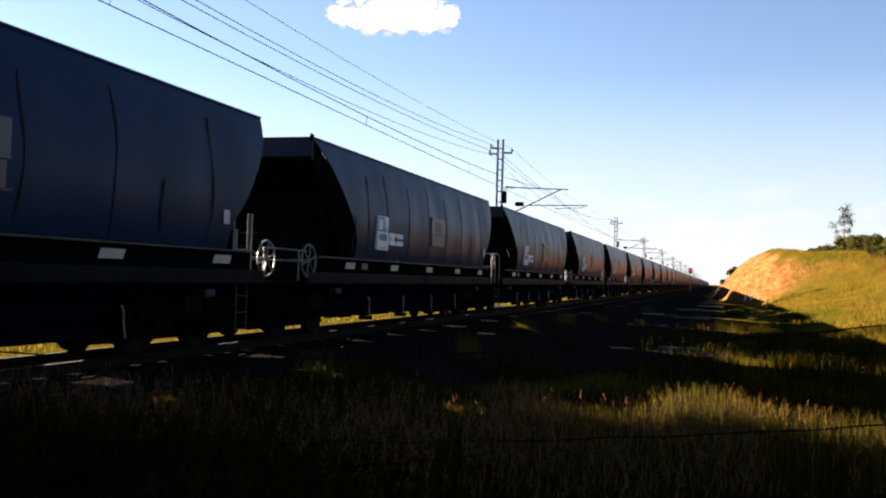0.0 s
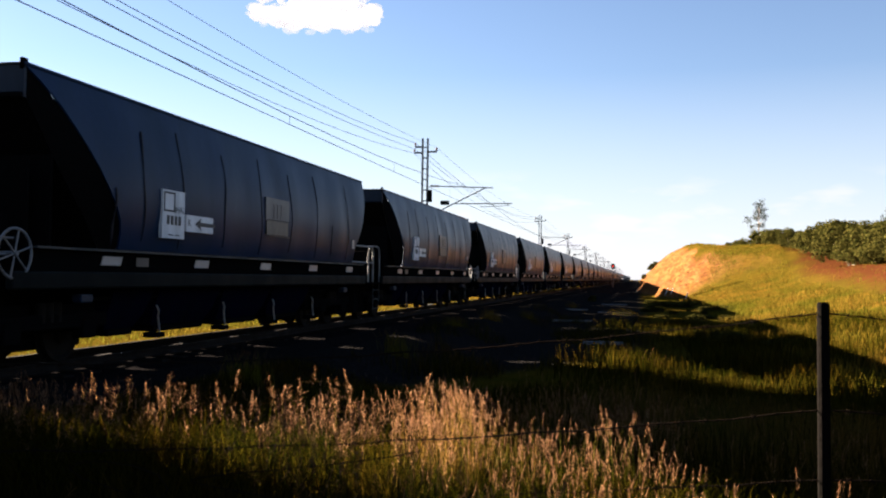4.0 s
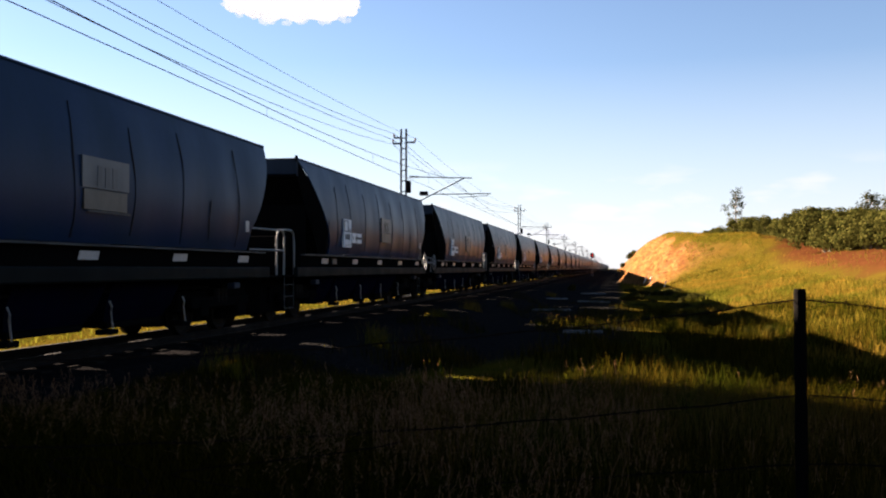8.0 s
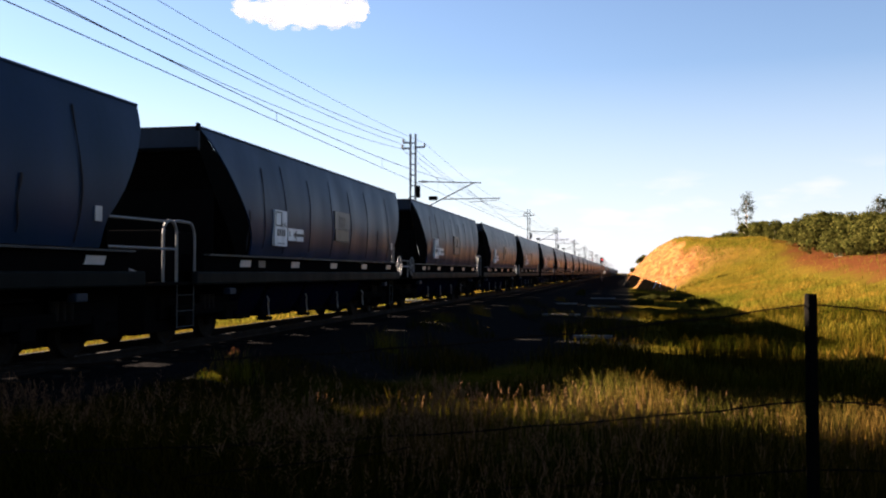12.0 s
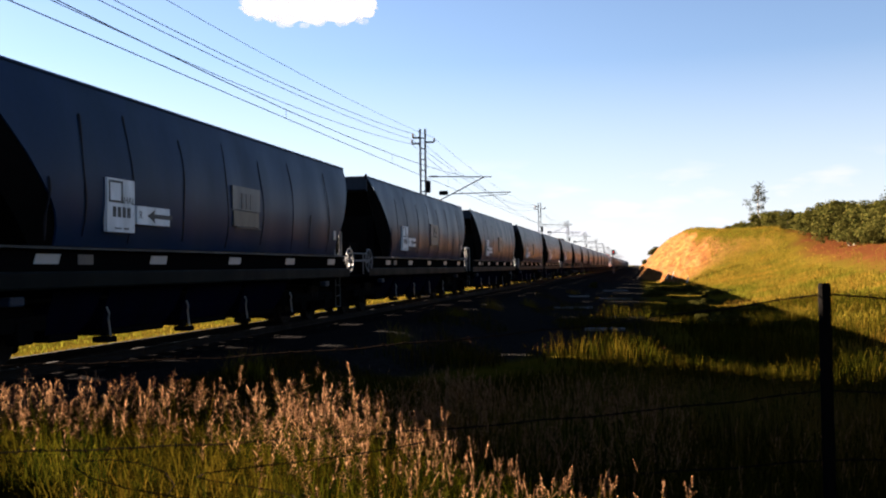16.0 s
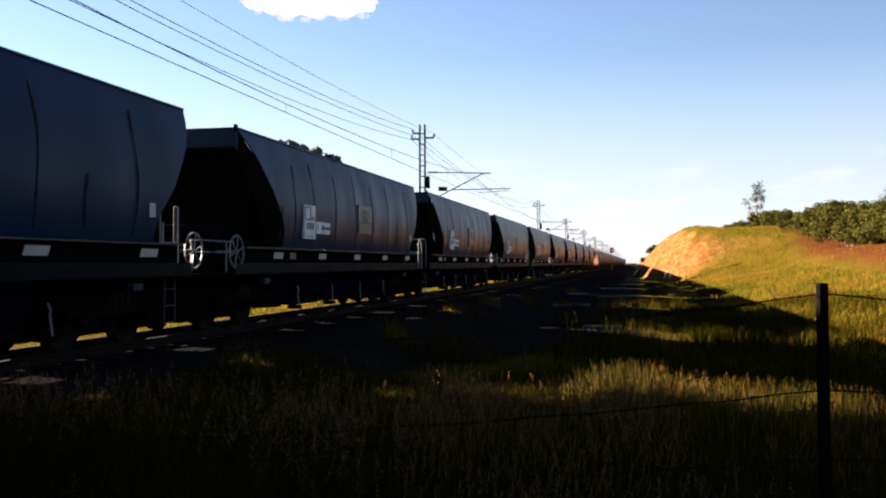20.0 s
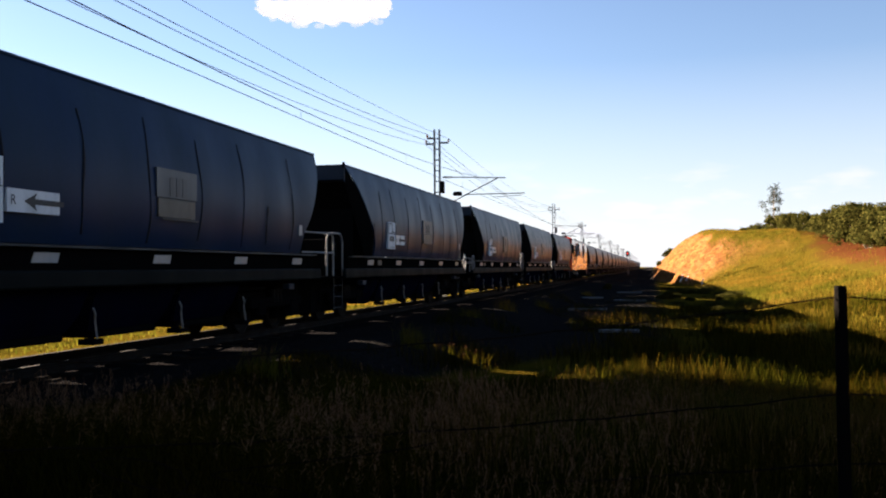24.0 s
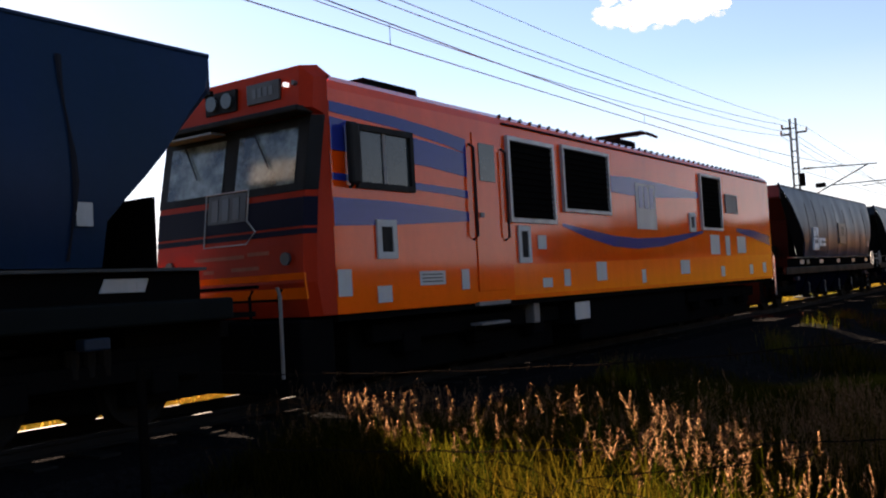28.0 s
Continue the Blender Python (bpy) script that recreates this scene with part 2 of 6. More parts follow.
reach = g.maths("ADD", -5.2, g.maths("MULTIPLY", g.ramp(g.maths("DIVIDE", sep.outputs[1], 60), [(0.25, 0.0), (0.45, 1.0)]), 6.0))
yard = g.maths("MULTIPLY", g.ramp(g.maths("SUBTRACT", reach, east), [(0.0, 0.0), (0.8, 1.0)]), g.ramp(g.maths("ADD", sep.outputs[0], 11.3), [(0.0, 0.0), (0.6, 1.0)]))
col = g.mix(bare, sod, earth)
col = g.mix(steep, col, rock)
g.color(g.mix(yard, col, gravel))
g.bump(g.mix(0.5, fine, g.noise(1.6, 8, 0.75, None, True)), 0.9, 0.12)
M["ground"] = g.mat

bal = Nodes("ballast_stone", 1.0)
bal.b.inputs["Specular IOR Level"].default_value = 0.0
bal.color(bal.ramp(bal.noise(16, 3, 0.7, None, True), [(0.3, (0.003, 0.003, 0.003)), (0.7, (0.011, 0.010, 0.010))]))
bal.bump(bal.noise(22, 3, 0.6, None, True), 1.0, 0.05)
M["ballast"] = bal.mat
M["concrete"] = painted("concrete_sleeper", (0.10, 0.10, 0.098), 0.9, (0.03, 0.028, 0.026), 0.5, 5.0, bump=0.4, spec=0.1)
# sleepers in the track, much darker than the loose ones
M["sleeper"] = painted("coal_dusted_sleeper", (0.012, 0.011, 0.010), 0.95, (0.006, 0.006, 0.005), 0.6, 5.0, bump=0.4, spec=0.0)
M["post_wood"] = painted("weathered_post", (0.004, 0.0035, 0.003), 0.95, (0.003, 0.003, 0.0025), 0.6, 6.0, bump=0.6, spec=0.0)


def leafy(name, a, b, trans=0.25, drift=0.0):
    s = Nodes(name, 0.75)
    tone = s.ramp(s.geo.outputs["Random Per Island"], [(0.1, a), (0.9, b)])
    if drift:
        fac = s.ramp(s.noise(drift, 4, 0.6, None, True), [(0.40, (0.62, 0.86, 0.7)), (0.60, (1.22, 1.05, 1.2))])
        tone = s.mix(1.0, tone, fac, "MULTIPLY")
    s.color(tone)
    s.b.inputs["Transmission Weight"].default_value = 0.0
    s.b.inputs["Specular IOR Level"].default_value = 0.0
    tr = s.n.new("ShaderNodeBsdfTranslucent")
    s.l.new(tone, tr.inputs["Color"])
    ad = s.n.new("ShaderNodeMixShader")
    ad.inputs[0].default_value = trans
    s.l.new(s.b.outputs[0], ad.inputs[1])
    s.l.new(tr.outputs[0], ad.inputs[2])
    s.l.new(ad.outputs[0], s.n["Material Output"].inputs["Surface"])
    return s.mat


M["leaf"] = leafy("bush_leaves", (0.017, 0.019, 0.004), (0.050, 0.044, 0.010), 0.3)
M["gum"] = leafy("gum_leaves", (0.014, 0.0154, 0.007), (0.0315, 0.0294, 0.014))
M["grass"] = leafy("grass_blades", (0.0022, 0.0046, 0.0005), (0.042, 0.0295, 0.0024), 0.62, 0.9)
M["seed"] = leafy("grass_seed_heads", (0.055, 0.023, 0.009), (0.230, 0.124, 0.062), 0.6)
M["straw"] = leafy("straw_grass_spikes", (0.003, 0.0052, 0.0005), (0.105, 0.064, 0.013), 0.62, 0.9)
M["weed"] = leafy("weed_seed_heads", (0.045, 0.018, 0.008), (0.13, 0.062, 0.030), 0.5)
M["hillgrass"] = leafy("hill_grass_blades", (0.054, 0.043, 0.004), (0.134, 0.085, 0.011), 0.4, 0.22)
M["bark"] = painted("gum_bark", (0.20, 0.16, 0.12), 0.9, (0.06, 0.05, 0.04), 0.5, 3.0, bump=0.5)

# ---- mesh helpers ----


def part(name, bm, material, parent=None, label="", smooth=False):
    """Links a bmesh as one mesh object under a thing or a part."""
    me = bpy.data.meshes.new(name)
    bm.normal_update()
    bm.to_mesh(me)
    bm.free()
    me.materials.append(material)
    if smooth:
        me.shade_smooth()
        me.set_sharp_from_angle(angle=0.7)
    ob = new(name, me)
    if parent:
        ob.parent = parent
    if label:
        ob["label"] = label
    return ob


def again(ob, m, parent):
    """Another part on the same mesh."""
    o = new(ob.name.split(".")[0], ob.data)
    o.parent = parent
    o.matrix_basis = m
    if "label" in ob:
        o["label"] = ob["label"]
    return o


def box(bm, x0, x1, y0, y1, z0, z1, bevel=0.0):
    r = bmesh.ops.create_cube(bm, size=1.0)
    for v in r["verts"]:
        v.co = Vector((x0 + (v.co.x + 0.5) * (x1 - x0), y0 + (v.co.y + 0.5) * (y1 - y0), z0 + (v.co.z + 0.5) * (z1 - z0)))
    if bevel:
        es = list({e for v in r["verts"] for e in v.link_edges})
        bmesh.ops.bevel(bm, geom=es, offset=bevel, segments=2, affect="EDGES", profile=0.5)
    return bm


def boxes(*args, bevel=0.0):
    bm = bmesh.new()
    for a in args:
        box(bm, *a, bevel=bevel)
    return bm


def rod(bm, pts, r, seg=8):
    """A round bar along points."""
    rings = []
    pts = [Vector(p) for p in pts]
    for i, p in enumerate(pts):
        d = (pts[min(i + 1, len(pts) - 1)] - pts[max(i - 1, 0)]).normalized()
        up = Vector((0, 0, 1)) if abs(d.z) < 0.9 else Vector((1, 0, 0))
        a = d.cross(up).normalized()
        b = d.cross(a)
        rr = r[i] if isinstance(r, (list, tuple)) else r
        rings.append([bm.verts.new(p + (a * math.cos(k * math.tau / seg) + b * math.sin(k * math.tau / seg)) * rr) for k in range(seg)])
    for q, w in zip(rings, rings[1:]):
        for k in range(seg):
            bm.faces.new((q[k], q[(k + 1) % seg], w[(k + 1) % seg], w[k]))
    bm.faces.new(rings[0][::-1])
    bm.faces.new(rings[-1])
    return bm


def rods(*lines, r=0.02, seg=8):
    bm = bmesh.new()
    for pts in lines:
        rod(bm, pts, r, seg)
    bmesh.ops.recalc_face_normals(bm, faces=bm.faces)
    return bm


def disc(bm, c, axis, r, h, seg=24):
    m = Matrix.Translation(c) @ (Matrix.Rotation(radians(90), 4, "Y") if axis == "x" else Matrix.Rotation(radians(90), 4, "X") if axis == "y" else Matrix())
    bmesh.ops.create_cone(bm, cap_ends=True, segments=seg, radius1=r, radius2=r, depth=h, matrix=m)
    return bm


def lathe(bm, prof, seg=24, axis="x", at=(0, 0, 0)):
    """A turned body: profile of (along the axis, radius)."""
    rings = []
    for a, r in prof:
        ring = []
        for k in range(seg):
            u, v = math.cos(k * math.tau / seg) * r, math.sin(k * math.tau / seg) * r
            co = Vector((a, u, v)) if axis == "x" else Vector((u, v, a)) if axis == "z" else Vector((u, a, v))
            ring.append(bm.verts.new(Vector(at) + co))
        rings.append(ring)
    for q, w in zip(rings, rings[1:]):
        for k in range(seg):
            bm.faces.new((q[k], q[(k + 1) % seg], w[(k + 1) % seg], w[k]))
    bm.faces.new(rings[0][::-1])
    bm.faces.new(rings[-1])
    bmesh.ops.recalc_face_normals(bm, faces=bm.faces)
    return bm


def mesh_from(name, verts, faces, material, parent=None, smooth=False):
    me = bpy.data.meshes.new(name)
    me.from_pydata(verts, [], faces)
    me.materials.append(material)
    if smooth:
        me.shade_smooth()
    ob = new(name, me)
    if parent:
        ob.parent = parent
    return ob


def soup(name, verts, quads, material):
    """A mesh from arrays of vertices (n, 3) and quads (m, 4)."""
    me = bpy.data.meshes.new(name)
    me.vertices.add(len(verts))
    me.vertices.foreach_set("co", np.asarray(verts, np.float32).ravel())
    n = len(quads)
    me.loops.add(n * 4)
    me.loops.foreach_set("vertex_index", np.asarray(quads, np.int32).ravel())
    me.polygons.add(n)
    me.polygons.foreach_set("loop_start", np.arange(n, dtype=np.int32) * 4)
    me.update(calc_edges=True)
    me.validate()
    me.materials.append(material)
    return new(name, me)

# ---- the lie of the land ----
TRACK, RAIL = -9.04, -1.32     # track centre line, height of the rail tops
rng = np.random.default_rng(7)


def smooth(v):
    v = np.clip(v, 0.0, 1.0)
    return v * v * (3 - 2 * v)


def ripple(x, y):
    return (np.sin(x * 0.61 + y * 0.23) + np.sin(x * 0.27 - y * 0.49 + 1.3) + np.sin(x * 1.3 + y * 0.9 + 0.5) * 0.5) / 2.5


def land(x, y):
    """Height of the ground: verge, shallow drain, grassy hill with a cutting."""
    x, y = np.asarray(x, float), np.asarray(y, float)
    # verge by the camera falls into a drain ahead
    near = -1.58 - 0.55 * smooth((y - 4) / 11) - 0.16 * smooth((x + 1) / 5) + 0.05 * ripple(x * 1.7, y * 1.7)
    bed = -1.66 + 0.0 * x
    z = bed + (near - bed) * smooth((x + 6.4) / 2.2)
    z = np.where(x < -9, -1.66 + 0.25 * smooth((-x - 15) / 12) + 0.10 * ripple(x, y) * smooth((-x - 14) / 4), z)
    # hill on the right: gentle near, an even bank of loose rock where the railway cuts through it
    grade = 0.20 + 1.1 * smooth((y - 98) / 30)
    crest = 3.0 + 1.40 * smooth((y - 62) / 62) + 1.4 * np.exp(-((x - 6.5) / 3.5) ** 2) * smooth((y - 98) / 25) - 0.17 * np.clip(x - 16, 0, 16) + 0.2 * ripple(x * 0.4, y * 0.35)
    foot = 5.2 - 5.4 * smooth((y - 102) / 36) + 0.5 * ripple(y * 0.23, x * 0.1)
    rise = np.maximum((x - foot) * grade, 0) + 0.22 * np.maximum(x - 14, 0)
    top = crest + 2.15
    hill = top * (1 - np.exp(-(rise / top) ** 2.4)) ** (1 / 2.4)
    fade = 1 - smooth((y - 380) / 300)
    behind = smooth((y + 30) / 45)
    crag = np.abs(ripple(y * 0.75, x * 1.7)) * 0.55 + 0.16 * ripple(y * 2.3 + 4, x * 3.7)
    rough_cut = crag * smooth((y - 108) / 14) * np.exp(-((x - 5.0) / 3.2) ** 4)
    return z + hill * fade * behind * (x > foot) + rough_cut * (x > foot + 0.4)


def steps(a, b, fine0, fine1, d):
    mid = np.arange(fine0, fine1 + d / 2, d)
    lo, s = [fine0], d
    while lo[-1] > a:
        s *= 1.22
        lo.append(lo[-1] - s)
    hi, s = [fine1], d
    while hi[-1] < b:
        s *= 1.12
        hi.append(hi[-1] + s)
    return np.r_[lo[:0:-1], mid, hi[1:]]


def build_ground():
    xs, ys = steps(-4200, 4200, -14, 40, 0.45), steps(-4200, 4600, -4, 190, 0.8)
    gx, gy = np.meshgrid(xs, ys)
    gz = land(gx, gy)
    nx = len(xs)
    i = (np.arange(len(ys) - 1)[:, None] * nx + np.arange(nx - 1)[None]).ravel()
    ob = soup("ground", np.stack([gx, gy, gz], -1).reshape(-1, 3), np.stack([i, i + 1, i + nx + 1, i + nx], -1), M["ground"])
    ob.data.shade_smooth()
    return tagged(ob, "yellow-green grassy ground rising to a hill with an orange cutting", "ground", kind="structure")


build_ground()


def build_track():
    y0, y1 = -260.0, 1500.0
    prof = [(-2.15, -1.78), (-1.70, -1.50), (1.75, -1.50), (2.35, -1.78)]
    bm = bmesh.new()
    rows = [[bm.verts.new((TRACK + x, y, z)) for x, z in prof] for y in (y0, y1)]
    for k in range(3):
        bm.faces.new((rows[0][k], rows[0][k + 1], rows[1][k + 1], rows[1][k]))
    bmesh.ops.recalc_face_normals(bm, faces=bm.faces)
    tagged(part("ballast", bm, M["ballast"]), "dark crushed stone ballast bed under the track", "ballast", kind="structure")
    for side in (-1, 1):
        c = TRACK + side * 0.5335
        bm = bmesh.new()
        half_prof = [(0.065, -0.15), (0.065, -0.138), (0.012, -0.122), (0.009, -0.05), (0.034, -0.038), (0.035, -0.006), (0.028, 0.0)]
        ring = half_prof + [(-x, z) for x, z in reversed(half_prof)]
        ends = [[bm.verts.new((c + x, y, RAIL + z)) for x, z in ring] for y in (y0, y1)]
        for k in range(len(ring)):
            bm.faces.new((ends[0][k], ends[0][(k + 1) % len(ring)], ends[1][(k + 1) % len(ring)], ends[1][k]))
        bmesh.ops.recalc_face_normals(bm, faces=bm.faces)
        tagged(part("rail", bm, M["wheel"]), "worn steel running rail on concrete sleepers", "rail", "running rails", "structure")
    # sleepers under the near stretch, the rest joined
    bed = tagged(new("sleepers"), "grey concrete sleepers half sunk in ballast", "sleepers", kind="structure")
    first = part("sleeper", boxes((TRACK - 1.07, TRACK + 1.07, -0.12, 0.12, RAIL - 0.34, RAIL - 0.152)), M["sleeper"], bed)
    first.matrix_basis = pose(0, 0, 0)
    for k in range(1, 110):
        again(first, pose(0, k * 0.685, 0), bed)
    v, q = [], []
    for k in range(110, 420):
        y = k * 0.685
        b = len(v)
        for dz in (-0.2, 0):
            for dx, dy in ((-1.07, -0.12), (1.07, -0.12), (1.07, 0.12), (-1.07, 0.12)):
                v.append((TRACK + dx, y + dy, RAIL - 0.152 + dz))
        q += [[b + i for i in f] for f in ((4, 5, 6, 7), (0, 1, 5, 4), (1, 2, 6, 5), (2, 3, 7, 6), (3, 0, 4, 7))]
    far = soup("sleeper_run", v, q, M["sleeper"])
    far.parent = bed
    far["kind"] = "stuff"


build_track()

# ---- overhead line ----
MAST_X = -12.1
MASTS = [-6.0, 51.0, 114.5, 161.0, 215.0, 272.0, 330.0, 390.0, 450.0, 512.0]


def build_mast():
    """Twin-channel mast with its bracket arm, made at the foot."""
    e = new("catenary_mast")
    for s in (-1, 1):
        part("channel", boxes((s * 0.15 - 0.04, s * 0.15 + 0.04, -0.10, 0.10, -1.75, 8.05)), M["galv"], e)
    bm = bmesh.new()
    z = -1.2
    while z < 7.9:
        box(bm, -0.14, 0.14, -0.075, -0.06, z, z + 0.07)
        z += 0.62
    part("lacing", bm, M["galv"], e)["kind"] = "stuff"
    part("footing", boxes((-0.5, 0.5, -0.4, 0.4, -1.95, -1.55), bevel=0.03), M["concrete"], e)
    for x0, x1, z in ((-0.58, -0.12, 7.55), (-0.64, -0.12, 7.22), (0.12, 0.68, 7.27)):
        part("crossarm", boxes((x0, x1, -0.05, 0.05, z - 0.05, z + 0.05)), M["galv"], e)
        xe = x0 if x0 < 0 else x1
        part("insulator", lathe(bmesh.new(), [(z + 0.02, 0.03), (z + 0.08, 0.07), (z + 0.11, 0.035), (z + 0.16, 0.07), (z + 0.19, 0.035), (z + 0.24, 0.05)], 10, "z", (xe, 0, 0)), M["insul"], e)
    part("tie_tube", rods([(0.3, 0, 5.28), (4.0, 0, 5.14)], r=0.032), M["galv"], e)
    part("strut_tube", rods([(0.3, 0, 3.55), (3.55, 0, 5.14)], r=0.036), M["galv"], e)
    part("registration_tube", rods([(1.7, 0, 4.24), (5.1, 0, 4.24)], r=0.030), M["galv"], e)
    part("steady_arm", rods([(4.9, 0, 4.26), (4.9, 0, 4.12), (3.25, 0, 4.05)], r=0.018), M["galv"], e)
    for a, b in (((0.3, 0, 5.28), (0.95, 0, 5.255)), ((0.35, 0, 3.57), (0.95, 0, 3.86))):
        v = Vector(b) - Vector(a)
        pts, rad = [], []
        for k in range(7):
            for d, w in ((0.0, 0.03), (0.02, 0.08), (0.05, 0.08), (0.07, 0.03)):
                pts.append(Vector(a) + v * (0.15 + 0.7 * (k + d * 6) / 6.5))
                rad.append(w)
        part("insulator", rod(bmesh.new(), pts, rad, 10), M["insul"], e)
    part("weight", boxes((0.18, 0.42, -0.15, 0.15, 4.35, 5.05), bevel=0.05), M["under"], e)
    part("switch_box", boxes((0.95, 1.45, -0.12, 0.12, 4.18, 4.42), bevel=0.05), M["under"], e)
    return tagged(e, "grey twin-channel steel mast carrying the overhead line", "mast", "masts along the track")


def build_masts():
    first = build_mast()
    first.matrix_basis = pose(MAST_X, MASTS[1], 0)
    for k, y in enumerate(MASTS):
        if k != 1:
            copy_thing(first, pose(MAST_X, y, 0))


build_masts()


def wire(name, ends, r, sag, label):
    """One wire over all spans, sagging between the masts: ends gives (x, z) at mast k."""
    bm = bmesh.new()
    pts = []
    ys = [-62.0] + MASTS
    for k in range(len(ys) - 1):
        (xa, za), (xb, zb) = ends(k), ends(k + 1)
        s = sag * ((ys[k + 1] - ys[k]) / 57.0) ** 2
        n = 14 if k < 3 else 6
        for i in range(n):
            u = i / n
            pts.append((xa + (xb - xa) * u, ys[k] + (ys[k + 1] - ys[k]) * u, za + (zb - za) * u - 4 * s * u * (1 - u)))
    (xb, zb) = ends(len(ys) - 1)
    pts.append((xb, ys[-1], zb))
    rod(bm, pts, r, 6)
    bmesh.ops.recalc_face_normals(bm, faces=bm.faces)
    return tagged(part(name, bm, M["wire"]), label, "wire", "overhead wires", "structure")


def zig(k):
    return 0.2 if k % 2 else -0.2


wire("contact_wire", lambda k: (TRACK + zig(k), 4.05), 0.010, 0.05, "thin dark contact wire above the train")
wire("messenger_wire", lambda k: (TRACK + zig(k), 5.12), 0.011, 0.89, "dark catenary wire sagging between masts")
wire("feeder_wire", lambda k: (MAST_X - 0.58, 7.8), 0.012, 1.02, "dark feeder wire strung between mast tops")
wire("feeder_wire", lambda k: (MAST_X - 0.66, 7.20), 0.011, 1.12, "dark feeder wire strung between mast tops")
wire("feeder_wire", lambda k: (MAST_X - 0.64, 7.46), 0.012, 0.84, "dark feeder wire strung between mast tops")
wire("earth_wire", lambda k: (MAST_X + 0.68, 7.5), 0.008, 0.72, "thin earth wire strung between masts")


def build_droppers():
    ys = [-62.0] + MASTS
    for k in range(1, 4):
        for u in (0.12, 0.31, 0.5, 0.69, 0.88):
            y = ys[k] + (ys[k + 1] - ys[k]) * u
            x = TRACK + zig(k) + (zig(k + 1) - zig(k)) * u
            s = ((ys[k + 1] - ys[k]) / 57.0) ** 2
            za, zb = 4.05 - 4 * 0.05 * s * u * (1 - u), 5.12 - 4 * 0.89 * s * u * (1 - u)
            tagged(part("dropper", rods([(x, y, za), (x, y, zb)], r=0.006, seg=5), M["wire"]), "short dropper wire between contact and catenary wire", "wire", "droppers", "structure")


build_droppers()

# ---- coal wagons: own space has the track centre at x = 0, the trailing body end at y = 0, rails at z = RAIL ----
PITCH, LONG, TAIL = 16.6, 14.25, 0.22
SIDE = [(2.67, 1.365), (2.60, 1.385), (2.50, 1.412), (2.45, 1.425), (2.25, 1.475), (2.0, 1.528), (1.75, 1.568), (1.5, 1.595), (1.25, 1.607), (1.0, 1.603), (0.8, 1.588), (0.6, 1.56), (0.45, 1.528), (0.36, 1.505)]


def inset(z):
    """How far the side sheets stand back from the body's ends."""
    return float(np.interp(z, [0.36, 0.70, 0.95, 1.59, 2.18, 2.50, 2.68], [2.00, 1.98, 1.84, 1.32, 0.70, 0.28, 0.0]))


def tuck(z, bare=False):
    """The same at the trailing end."""
    if bare:
        return slope(max(z, 0.78)) + 0.14 * min(1.0, (2.68 - z) / 0.5)
    return float(np.interp(z, [0.36, 0.74, 0.85, 1.15, 1.55, 1.95, 2.3, 2.68], [1.24, 1.22, 1.12, 0.82, 0.52, 0.22, 0.02, 0.0]))


def slope(z):
    """The same for the end sheets: upright plate above, sloping below."""
    return float(np.interp(z, [0.36, 0.76, 1.05, 1.41, 1.9, 2.28, 2.7], [1.70, 1.40, 1.13, 0.77, 0.36, 0.02, 0.0]))


def half(z):
    return float(np.interp(-z, [-p[0] for p in SIDE], [p[1] for p in SIDE]))


